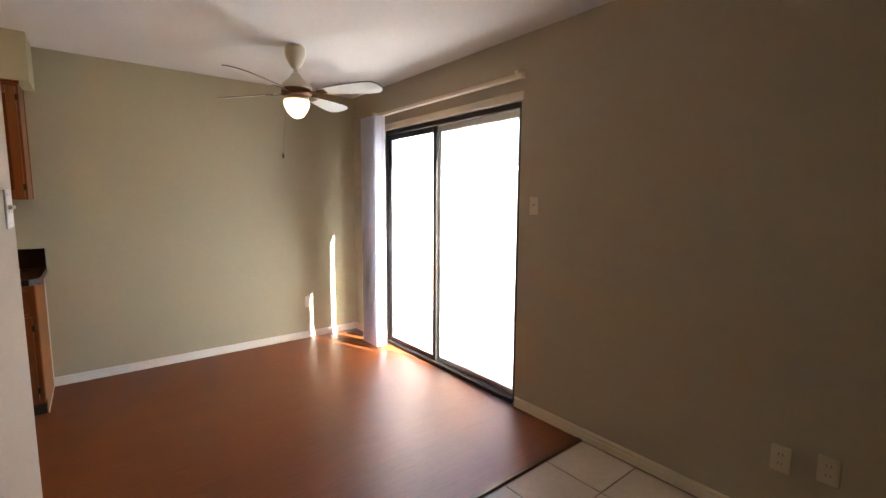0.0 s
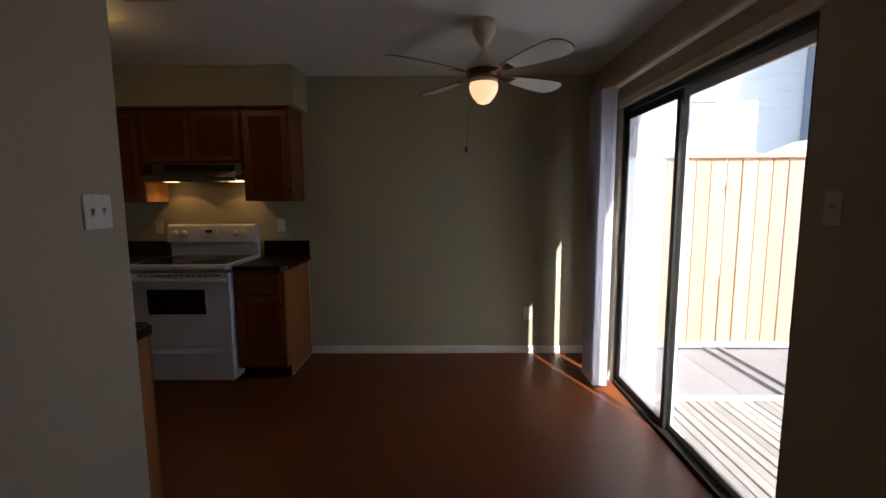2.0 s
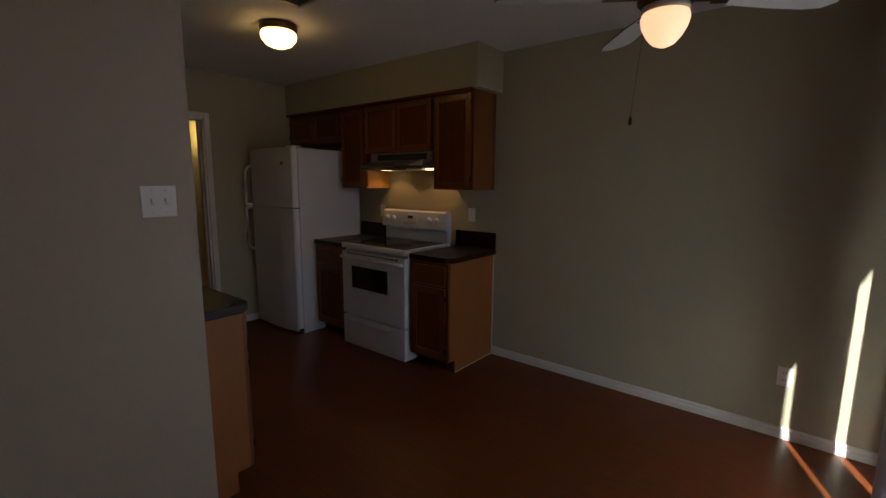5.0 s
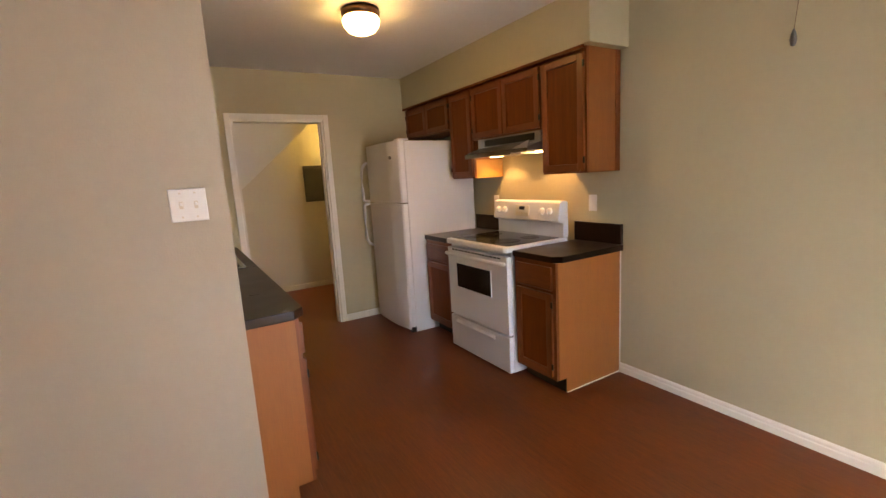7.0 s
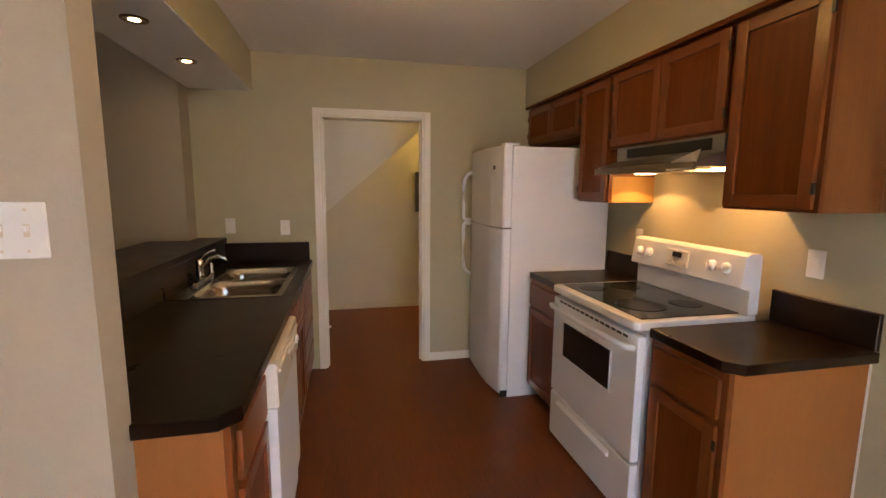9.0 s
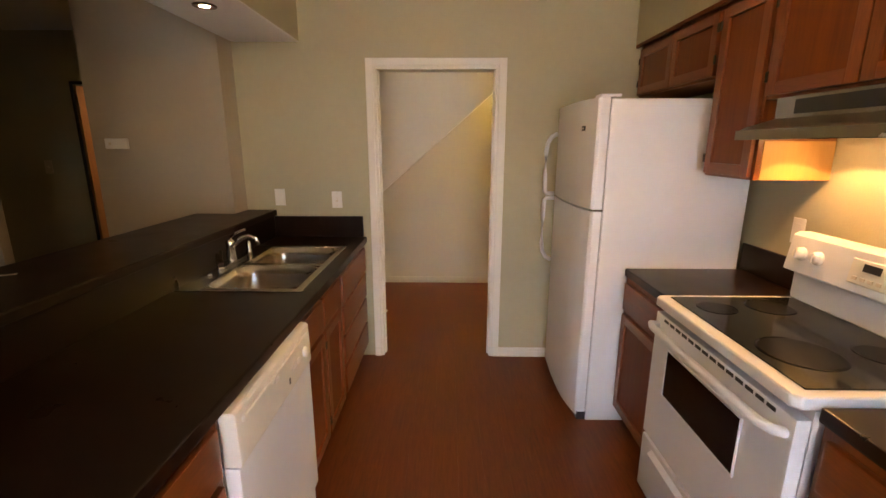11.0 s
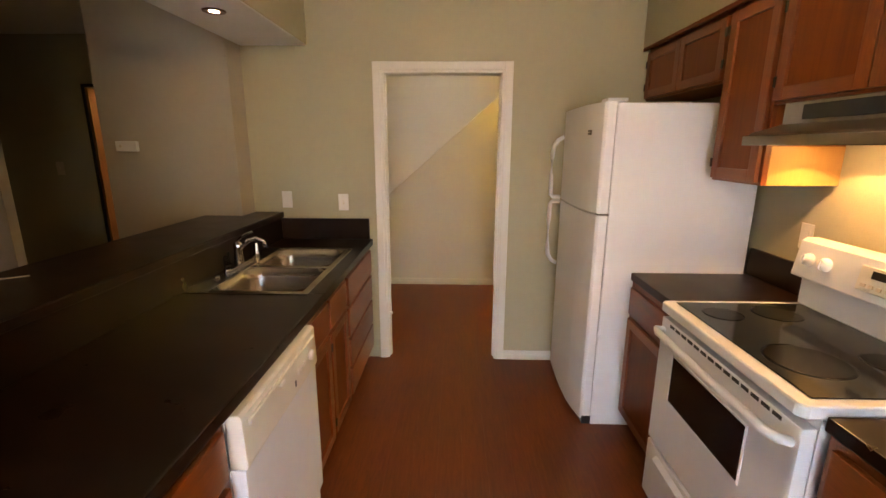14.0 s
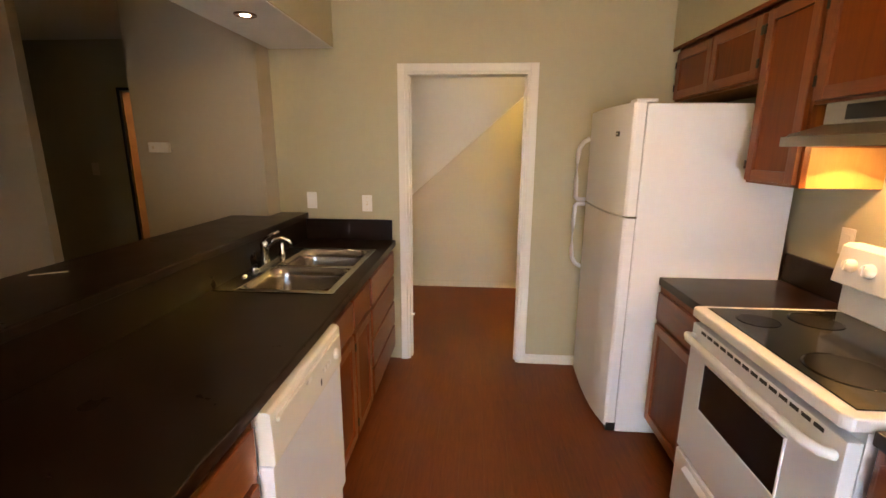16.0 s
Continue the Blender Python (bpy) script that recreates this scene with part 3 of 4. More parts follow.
ct2 = thing("countertop", (-1.36, 3.8, 0.875), "dark laminate countertop beside the refrigerator", "countertop", "dark laminate countertops")
part("slab", prism([(-1.58, 3.505), (-1.103, 3.505), (-1.103, YB - 0.002), (-1.58, YB - 0.002)], "Z", 0.875, 0.915, bevel=0.006, seg=2), COUNTER, ct2)
part("backsplash", boxes((-1.58, -1.103, YB - 0.022, YB - 0.001, 0.916, 1.055), bevel=0.003), COUNTER, ct2)

SX0, SX1, SY0, SY1 = -2.045, -1.16, 1.356, 1.922
ct3 = thing("countertop", (-1.1, 1.65, 0.875), "long dark laminate countertop with a sink under the breakfast bar", "countertop", "dark laminate countertops")
part("slab", prism([(SX1 - 0.03, 1.335), (SWX - 0.102, 1.335), (SWX - 0.102, SWY + 0.002), (0.112, SWY + 0.002), (0.112, 1.94), (0.062, 1.99), (SX1 - 0.03, 1.99)], "Z", 0.875, 0.915, bevel=0.006, seg=2), COUNTER, ct3)
part("end_slab", boxes((XW + 0.002, SX0 + 0.03, 1.335, 1.99, 0.875, 0.915)), COUNTER, ct3)
part("rear_strip", boxes((SX0 + 0.03, SX1 - 0.03, 1.335, SY0 + 0.02, 0.875, 0.915)), COUNTER, ct3)
part("front_strip", boxes((SX0 + 0.03, SX1 - 0.03, SY1 - 0.03, 1.99, 0.875, 0.915)), COUNTER, ct3)
part("backsplash", boxes((XW + 0.002, SWX - 0.102, 1.331, 1.349, 0.916, 1.064)), COUNTER, ct3, "dark laminate riser up to the bar")
part("backsplash", boxes((XW + 0.001, XW + 0.021, 1.35, 1.97, 0.916, 1.062), bevel=0.003), COUNTER, ct3)
slip = thing("white_slip", (-0.73, 1.10, 1.107), "narrow white slip lying on the bar top", "paper")
part("sheet", prism([(-0.735, 0.965), (-0.722, 0.970), (-0.782, 1.062), (-0.795, 1.056)], "Z", 1.1068, 1.1085), TRIM, slip)
bar = thing("bar_top", (-1.1, 1.12, 1.065), "raised dark laminate breakfast bar top", "bar top")
part("slab", prism([(XL + 0.002, 0.90), (SWX - 0.102, 0.90), (SWX - 0.102, 1.365), (XW + 0.002, 1.365), (XW + 0.002, 1.164), (XL + 0.002, 1.164)], "Z", 1.066, 1.106, bevel=0.006, seg=2), COUNTER, bar)
part("edge_band", boxes((XW + 0.03, SWX - 0.11, 1.3652, 1.3672, 1.071, 1.101), bevel=0.0006), COUNTER, bar)
part("edge_band", boxes((XL + 0.03, SWX - 0.11, 0.8978, 0.8998, 1.071, 1.101), bevel=0.0006), COUNTER, bar)


# ---- sink and faucet ----
def bowl(x0, x1, y0, y1, z, depth):
    """A rounded open basin hanging under a rim."""
    bm = bmesh.new()
    loops = []
    for inset, dz in ((-0.012, 0.0), (0.0, -0.004), (0.012, -0.05), (0.02, -depth + 0.03), (0.05, -depth)):
        ring = []
        r = 0.095
        for cx, cy, a0 in ((x1 - r, y1 - r, 0), (x0 + r, y1 - r, 90), (x0 + r, y0 + r, 180), (x1 - r, y0 + r, 270)):
            for k in range(7):
                a = radians(a0 + 15 * k)
                ring.append(bm.verts.new((cx + (r - inset) * math.cos(a), cy + (r - inset) * math.sin(a), z + dz)))
        loops.append(ring)
    n = len(loops[0])
    for a, b in zip(loops, loops[1:]):
        for k in range(n):
            bm.faces.new((a[k], a[(k + 1) % n], b[(k + 1) % n], b[k]))
    bm.faces.new(loops[-1])
    for f in bm.faces:
        f.smooth = True
    bmesh.ops.recalc_face_normals(bm, faces=bm.faces)
    bmesh.ops.reverse_faces(bm, faces=bm.faces)
    return bm


sink = thing("sink", ((SX0 + SX1) / 2, (SY0 + SY1) / 2, 0.915), "double bowl stainless steel drop-in kitchen sink", "sink")
SXM = (SX0 + SX1) / 2
B0, B1 = SY0 + 0.11, SY1 - 0.035
part("rim", boxes((SX0, SX1, SY0, B0, 0.9155, 0.922), (SX0, SX1, B1, SY1, 0.9155, 0.922), (SX0, SX0 + 0.035, B0, B1, 0.9155, 0.922), (SX1 - 0.035, SX1, B0, B1, 0.9155, 0.922), (SXM - 0.02, SXM + 0.02, B0, B1, 0.9155, 0.922), bevel=0.0025), STEEL, sink)
for a, b in ((SX0 + 0.035, SXM - 0.02), (SXM + 0.02, SX1 - 0.035)):
    basin = part("bowl", bowl(a, b, B0, B1, 0.921, 0.17), STEEL, sink)
    part("drain", lathe([(0.045, 0.754), (0.045, 0.757), (0.03, 0.757), (0.025, 0.755)], ((a + b) / 2, (B0 + B1) / 2, 0), 20), CHROME, basin)

faucet = thing("faucet", (-1.60, SY0 + 0.04, 0.922), "chrome single lever kitchen faucet with side spray", "faucet")
FX, FY = -1.62, SY0 + 0.04
part("deck_plate", prism([(FX - 0.13, FY - 0.022), (FX + 0.13, FY - 0.022), (FX + 0.145, FY), (FX + 0.13, FY + 0.022), (FX - 0.13, FY + 0.022), (FX - 0.145, FY)], "Z", 0.9225, 0.936, bevel=0.004, seg=2), CHROME, faucet)
part("body", lathe([(0.027, 0.934), (0.025, 0.96), (0.021, 1.02), (0.024, 1.035), (0.018, 1.05), (0.005, 1.055)], (FX, FY, 0), 20), CHROME, faucet)
part("spout", tube([(FX, FY, 1.0), (FX, FY + 0.025, 1.03), (FX - 0.005, FY + 0.06, 1.06), (FX - 0.01, FY + 0.10, 1.07), (FX - 0.012, FY + 0.135, 1.055), (FX - 0.012, FY + 0.145, 1.025)], 0.0125, 12), CHROME, faucet)
part("lever", tube([(FX, FY, 1.05), (FX + 0.008, FY + 0.012, 1.068), (FX + 0.014, FY + 0.06, 1.10), (FX + 0.018, FY + 0.095, 1.112)], 0.007, 8), CHROME, faucet)
part("side_spray", lathe([(0.019, 0.9225), (0.017, 0.94), (0.012, 0.95), (0.014, 0.985), (0.010, 1.0)], (FX - 0.215, FY, 0), 16), CHROME, faucet)
part("cap", lathe([(0.018, 0.9225), (0.016, 0.93), (0.006, 0.934)], (FX + 0.24, FY, 0), 16), CHROME, faucet)

# ---- dishwasher ----
DX0, DX1, DY = -0.945, -0.335, 2.01
dw = thing("dishwasher", (-0.61, 1.7, 0), "bisque and white built-in dishwasher under the counter", "dishwasher")
part("body", boxes((DX0, DX1, 1.36, 1.965, 0.005, 0.868)), WHITE_TEX, dw)
dwd = part("door", boxes((DX0, DX1, 1.967, DY, 0.135, 0.70), bevel=0.006, seg=2), WHITE_TEX, dw, "white door panel")
ctrl = part("control_panel", prism([(1.967, 0.703), (DY + 0.005, 0.703), (DY + 0.008, 0.715), (DY + 0.004, 0.86), (DY - 0.006, 0.868), (1.967, 0.868)], "X", DX0, DX1, bevel=0.002), BISQUE, dw, "bisque control panel")
part("handle", boxes((DX0 + 0.03, DX1 - 0.03, DY + 0.003, DY + 0.014, 0.822, 0.84), bevel=0.003), BISQUE, ctrl)
part("latch", boxes((-0.60, -0.57, DY + 0.004, DY + 0.019, 0.815, 0.83), bevel=0.002), PLASTIC, ctrl)
part("dial", lathe([(0.022, 0.0), (0.02, 0.012), (0.008, 0.016)], (DX0 + 0.07, DY + 0.005, 0.775), 18, "Y"), PLASTIC, ctrl)
for k in range(3):
    part("button", boxes((DX0 + 0.13 + 0.03 * k, DX0 + 0.15 + 0.03 * k, DY + 0.004, DY + 0.011, 0.765, 0.785), bevel=0.002), PLASTIC, ctrl)
part("badge", boxes((-0.715, -0.705, DY + 0.004, DY + 0.0085, 0.735, 0.757)), BLACK, ctrl)
part("kick_plate", boxes((DX0 + 0.003, DX1 - 0.003, 1.967, 1.995, 0.012, 0.13), bevel=0.003), WHITE_TEX, dw)

# ---- refrigerator ----
FRX0, FRX1, FRY = -2.30, -1.585, 3.268
fr = thing("refrigerator", ((FRX0 + FRX1) / 2, 3.75, 0), "white top-freezer refrigerator beside the doorway", "refrigerator")
part("body", boxes((FRX0 + 0.003, FRX1, 3.362, YB - 0.03, 0.002, 1.770), bevel=0.006, seg=2), WHITE_TEX, fr)


def curved_door(z0, z1):
    out = [(FRX0, 3.357), (FRX0, 3.315)]
    for k in range(9):
        u = k / 8
        out.append((FRX0 + 0.012 + u * (FRX1 - FRX0 - 0.024), FRY + 0.012 - 0.016 * math.sin(math.pi * u) + 0.02 * max(0, u - 0.8) / 0.2))
    out += [(FRX1, 3.315), (FRX1, 3.357)]
    return prism(out, "Z", z0, z1, bevel=0.004, seg=2)


for nm, z0, z1 in (("freezer_door", 1.225, 1.776), ("fresh_food_door", 0.035, 1.215)):
    d = part(nm, curved_door(z0, z1), WHITE_TEX, fr)
    hx = FRX0 + 0.022
    if nm == "freezer_door":
        part("handle", tube([(hx, FRY + 0.004, 1.234), (hx, FRY - 0.045, 1.236), (hx, FRY - 0.058, 1.25), (hx, FRY - 0.062, 1.36), (hx, FRY - 0.062, 1.50), (hx, FRY - 0.054, 1.56), (hx, FRY - 0.03, 1.60), (hx, FRY + 0.006, 1.62)], 0.014, 10), WHITE, d)
        part("badge", boxes((FRX1 - 0.14, FRX1 - 0.10, FRY - 0.003, FRY + 0.004, 1.62, 1.645)), BLACK, d, "small dark badge")
        part("badge_bar", boxes((FRX1 - 0.136, FRX1 - 0.104, FRY - 0.005, FRY - 0.002, 1.631, 1.635)), PLASTIC, d)
    else:
        part("handle", tube([(hx, FRY + 0.004, 1.206), (hx, FRY - 0.045, 1.204), (hx, FRY - 0.058, 1.19), (hx, FRY - 0.062, 1.08), (hx, FRY - 0.062, 0.90), (hx, FRY - 0.054, 0.84), (hx, FRY - 0.03, 0.80), (hx, FRY + 0.006, 0.78)], 0.014, 10), WHITE, d)
part("gasket", boxes((FRX0 + 0.012, FRX1 - 0.012, 3.3572, 3.3618, 0.07, 1.76)), BLACK, fr, "dark door gasket")
part("hinge_cover", boxes((FRX1 - 0.10, FRX1 - 0.005, 3.31, 3.41, 1.777, 1.793), bevel=0.006, seg=2), WHITE, fr)
part("mid_hinge", boxes((FRX1 - 0.06, FRX1 + 0.002, 3.31, 3.361, 1.2155, 1.2245)), STEEL, fr)
part("lower_hinge", boxes((FRX1 - 0.05, FRX1 + 0.001, 3.31, 3.361, 0.005, 0.058), bevel=0.003), BLACK, fr)
part("base_grille", boxes((FRX0 + 0.01, FRX1 - 0.06, 3.35, 3.3615, 0.002, 0.055)), PLASTIC, fr)

# ---- range ----
RX0, RX1, RY = -1.096, -0.322, 3.465
rng = thing("range", ((RX0 + RX1) / 2, 3.8, 0), "white electric range with a black glass cooktop", "range")
part("body", boxes((RX0 + 0.004, RX1 - 0.004, RY + 0.03, YB - 0.03, 0.02, 0.895)), WHITE, rng)
top = part("cooktop", prism([(RX0, RY - 0.01), (RX0 + 0.02, RY - 0.028), (RX1 - 0.02, RY - 0.028), (RX1, RY - 0.01), (RX1, 4.04), (RX0, 4.04)], "Z", 0.897, 0.936, bevel=0.011, seg=3), WHITE, rng)
part("glass_top", boxes((RX0 + 0.035, RX1 - 0.035, RY + 0.02, 3.985, 0.9365, 0.9405), bevel=0.0015), GLASSTOP, top, "black ceramic glass")
for bx_, by_, br in ((-0.935, RY + 0.135, 0.07), (-0.56, RY + 0.165, 0.115), (-0.945, RY + 0.345, 0.085), (-0.545, RY + 0.40, 0.075)):
    part("burner", lathe([(br, 0.9406), (br, 0.9411), (br * 0.9, 0.9411), (br * 0.2, 0.9411)], (bx_, by_, 0), 40), RING, top, "printed burner zone")
od = part("oven_door", boxes((RX0 + 0.004, RX1 - 0.004, RY - 0.012, RY + 0.028, 0.30, 0.868), bevel=0.007, seg=2), WHITE, rng)
part("oven_window", boxes((RX0 + 0.135, RX1 - 0.19, RY - 0.0165, RY - 0.010, 0.55, 0.745), bevel=0.004, seg=2), OVENGLASS, od, "dark oven window")
wx0, wx1 = RX0 + 0.135, RX1 - 0.19
part("window_trim", boxes((wx0 - 0.008, wx0, RY - 0.019, RY - 0.0125, 0.542, 0.753), (wx1, wx1 + 0.008, RY - 0.019, RY - 0.0125, 0.542, 0.753), (wx0, wx1, RY - 0.019, RY - 0.0125, 0.542, 0.55), (wx0, wx1, RY - 0.019, RY - 0.0125, 0.745, 0.753), bevel=0.002), WHITE, od, "raised white rim round the oven window")
part("handle", tube([(RX0 + 0.03, RY - 0.012, 0.815), (RX0 + 0.035, RY - 0.045, 0.822), (RX0 + 0.07, RY - 0.058, 0.823), (RX0 + 0.38, RY - 0.064, 0.823), (RX1 - 0.07, RY - 0.058, 0.823), (RX1 - 0.035, RY - 0.045, 0.822), (RX1 - 0.03, RY - 0.012, 0.815)], 0.0145, 12), WHITE, od)
for k in range(14):
    vx = RX0 + 0.075 + k * 0.0455
    part("vent_slot", boxes((vx, vx + 0.034, RY - 0.0135, RY - 0.011, 0.846, 0.858)), BLACK, od)
part("storage_drawer", boxes((RX0 + 0.004, RX1 - 0.004, RY - 0.012, RY + 0.028, 0.02, 0.285), bevel=0.007, seg=2), WHITE, rng)
part("drawer_pull", prism([(RY - 0.013, 0.228), (RY - 0.030, 0.236), (RY - 0.032, 0.246), (RY - 0.013, 0.264)], "X", RX0 + 0.10, RX1 - 0.16, bevel=0.002), WHITE, rng)
bg = part("backguard", prism([(3.995, 0.937), (4.05, 0.937), (4.05, 1.20), (4.03, 1.212), (3.985, 1.212), (3.965, 1.20), (3.945, 1.06), (3.995, 1.045)], "X", RX0 + 0.004, RX1 - 0.004, bevel=0.006, seg=2), WHITE, rng)


def on_guard(bm, x, z):
    """Sets a small part, built round the origin facing -y, onto the sloping face of the control panel."""
    u = (z - 1.06) / 0.14
    bmesh.ops.rotate(bm, cent=(0, 0, 0), matrix=Matrix.Rotation(radians(-8), 3, "X"), verts=bm.verts)
    bmesh.ops.translate(bm, vec=(x, 3.945 + 0.02 * u - 0.001, z), verts=bm.verts)
    return bm


for kx in (RX0 + 0.075, RX0 + 0.155, RX1 - 0.175, RX1 - 0.095):
    kn = part("knob", on_guard(lathe([(0.026, 0.0), (0.024, -0.012), (0.019, -0.024), (0.006, -0.027)], (0, 0, 0), 20, "Y"), kx, 1.135), PLASTIC, bg)
    part("pointer", on_guard(boxes((-0.003, 0.003, -0.030, -0.022, -0.018, 0.018)), kx, 1.135), WHITE, kn)
dsp = part("clock_panel", on_guard(boxes((-0.085, 0.075, -0.005, 0.002, -0.045, 0.042), bevel=0.003), -0.72, 1.135), BISQUE, bg, "cream clock panel")
part("display", on_guard(boxes((-0.035, 0.025, -0.009, -0.004, 0.004, 0.03)), -0.72, 1.135), BLACK, dsp)
for k in range(5):
    part("button", on_guard(boxes((-0.066 + 0.029 * k, -0.048 + 0.029 * k, -0.008, -0.004, -0.03, -0.018), bevel=0.001), -0.72, 1.135), ALMOND, dsp)

# ---- range hood ----
HX0, HX1 = -1.08, -0.335
hood = thing("range_hood", ((HX0 + HX1) / 2, 3.85, 1.57), "dark metal under-cabinet range hood with lit lamps", "range hood")
part("canopy", prism([(3.67, 1.585), (3.67, 1.598), (3.69, 1.612), (3.80, 1.645), (3.80, 1.720), (YB - 0.002, 1.720), (YB - 0.002, 1.585)], "X", HX0, HX1, bevel=0.002), HOODMETAL, hood)
part("lip", boxes((HX0 - 0.004, HX1 + 0.002, 3.663, 3.67, 1.568, 1.603), bevel=0.002), STEEL, hood)
part("switch_panel", boxes((HX0 + 0.10, HX1 - 0.06, 3.793, 3.7995, 1.658, 1.708), bevel=0.002), BLACK, hood, "black control strip")
part("filter", boxes((HX0 + 0.2, HX1 - 0.2, 3.72, 4.03, 1.572, 1.584)), HOODMETAL, hood)
for lx in (HX0 + 0.075, HX1 - 0.12):
    part("lamp", boxes((lx - 0.05, lx + 0.05, 3.90, 3.98, 1.574, 1.5845), bevel=0.004), HOODLAMP, hood, "glowing warm hood lamp")
    beam = bpy.data.lights.new("hood_beam", "SPOT")
    beam.energy, beam.color, beam.spot_size, beam.spot_blend, beam.shadow_soft_size = 0.5, (1.0, 0.50, 0.17), radians(122), 0.15, 0.015
    lit = new("hood_beam", beam)
    lit.location = (lx, 3.95, 1.571)
cover = bmesh.new()
for v in ((-0.50, 3.660, 1.570), (-0.334, 3.660, 1.570), (-0.334, 3.690, 1.655), (-0.475, 3.672, 1.612)):
    cover.verts.new(v)
cover.faces.new(cover.verts[:])
bmesh.ops.solidify(cover, geom=cover.faces[:], thickness=0.003)
part("lamp_cover", cover, PLASTIC, hood, "white plastic lamp cover at the front")

# ---- ceiling fan ----
FC = Vector((1.565, 2.928, H))
fan = thing("ceiling_fan", FC, "cream ceiling fan with four white blades and a lit globe", "ceiling fan")
FH = H - 0.038
part("canopy", lathe([(0.060, H - 0.001), (0.068, H - 0.012), (0.070, H - 0.05), (0.062, H - 0.085), (0.042, H - 0.125), (0.024, H - 0.148), (0.016, H - 0.155)], (FC.x, FC.y, 0), 32), FANWHITE, fan)
part("downrod", lathe([(0.0155, H - 0.15), (0.0165, FH - 0.16)], (FC.x, FC.y, 0), 16), FANWHITE, fan)
motor = part("motor_housing", lathe([(0.018, FH - 0.135), (0.032, FH - 0.15), (0.045, FH - 0.175), (0.085, FH - 0.21), (0.108, FH - 0.24), (0.108, FH - 0.25)], (FC.x, FC.y, 0), 36), FANWHITE, fan)
part("motor_band", lathe([(0.10, FH - 0.25), (0.104, FH - 0.255), (0.104, FH - 0.285), (0.09, FH - 0.30)], (FC.x, FC.y, 0), 36), BRASS, motor, "dark bronze band")
fit_ = part("light_fitter", lathe([(0.075, FH - 0.30), (0.085, FH - 0.305), (0.085, FH - 0.325), (0.07, FH - 0.33)], (FC.x, FC.y, 0), 32), FANWHITE, fan)
part("globe", lathe([(0.082, FH - 0.326), (0.088, FH - 0.345), (0.082, FH - 0.375), (0.064, FH - 0.41), (0.040, FH - 0.437), (0.015, FH - 0.448), (0.002, FH - 0.449)], (FC.x, FC.y, 0), 32), GLOBE, fit_, "frosted globe glowing warm")


def blade(angle):
    zc = FH - 0.272
    m = Matrix.Translation((FC.x, FC.y, zc)) @ Matrix.Rotation(radians(angle), 4, "Z") @ Matrix.Rotation(radians(-13), 4, "X")
    left = [(0.17, 0.028), (0.29, 0.052), (0.42, 0.070), (0.54, 0.081), (0.605, 0.074), (0.640, 0.042), (0.65, 0.0)]
    out = left + [(x, -w) for x, w in reversed(left[:-1])]
    b = prism(out, "Z", -0.003, 0.003)
    bmesh.ops.transform(b, matrix=m, verts=b.verts)
    ob = part("blade", b, BLADE, fan, "white paddle blade")
    rim = prism(out, "Z", -0.0028, 0.0028)
    bmesh.ops.scale(rim, vec=(1.004, 1.03, 1), verts=rim.verts)
    bmesh.ops.transform(rim, matrix=m, verts=rim.verts)
    part("edge_band", rim, BLADE_EDGE, ob, "dark edge banding")
    arm = boxes((0.09, 0.20, -0.012, 0.012, -0.009, -0.004), (0.17, 0.235, -0.028, 0.028, -0.0075, -0.0035), bevel=0.001)
    bmesh.ops.transform(arm, matrix=m, verts=arm.verts)
    part("blade_iron", arm, BRASS, ob, "bronze blade arm")


for k in range(4):
    blade(-55 + 90 * k)
part("pull_chain", tube([(FC.x - 0.070, FC.y - 0.004, FH - 0.31), (FC.x - 0.105, FC.y + 0.008, 1.745)], 0.0009, 6), BRASS, fan)
part("pull_knob", lathe([(0.002, 1.762), (0.006, 1.75), (0.008, 1.737), (0.006, 1.724), (0.002, 1.721)], (FC.x - 0.105, FC.y + 0.008, -0.012), 12), BLACK, fan)

# ---- ceiling dome, vent, recessed lamps ----
dome = thing("ceiling_light", (-0.725, 2.70, H), "flush dome ceiling light glowing yellow", "ceiling light")
part("base_ring", lathe([(0.115, H - 0.001), (0.119, H - 0.02), (0.115, H - 0.045), (0.10, H - 0.05)], (-0.725, 2.70, 0), 36), BRASS, dome, "dark bronze ring")
part("shade", lathe([(0.106, H - 0.048), (0.114, H - 0.065), (0.108, H - 0.095), (0.083, H - 0.125), (0.046, H - 0.142), (0.004, H - 0.148)], (-0.725, 2.70, 0), 36), DOME, dome, "glowing frosted glass")
vent = thing("ceiling_vent", (-0.21, 2.52, H), "dark metal ceiling air vent", "vent")
part("frame", boxes((-0.36, -0.06, 2.42, 2.44, H - 0.012, H - 0.001), (-0.36, -0.06, 2.60, 2.62, H - 0.012, H - 0.001), (-0.36, -0.34, 2.44, 2.60, H - 0.012, H - 0.001), (-0.08, -0.06, 2.44, 2.60, H - 0.012, H - 0.001), bevel=0.002), ALMOND, vent)
part("backing", boxes((-0.34, -0.08, 2.44, 2.60, H - 0.003, H - 0.001)), BLACK, vent)
for k in range(7):
    yv = 2.45 + 0.022 * k
    part("slat", prism([(yv, H - 0.011), (yv + 0.002, H - 0.011), (yv + 0.014, H - 0.004), (yv + 0.012, H - 0.004)], "X", -0.339, -0.081), ALMOND, vent)
for cx in (-1.625, -0.99):
    can = thing("recessed_light", (cx, 1.40, 2.194), "small recessed can light glowing warm", "recessed light", "recessed lights over the bar")
    part("trim_ring", lathe([(0.036, 2.190), (0.040, 2.187), (0.052, 2.188), (0.056, 2.1935)], (cx, 1.40, 0), 32), BRASS, can)
    part("lamp", lathe([(0.036, 2.1935), (0.036, 2.1905), (0.01, 2.1895)], (cx, 1.40, 0), 24), CANLAMP, can, "glowing lamp face")
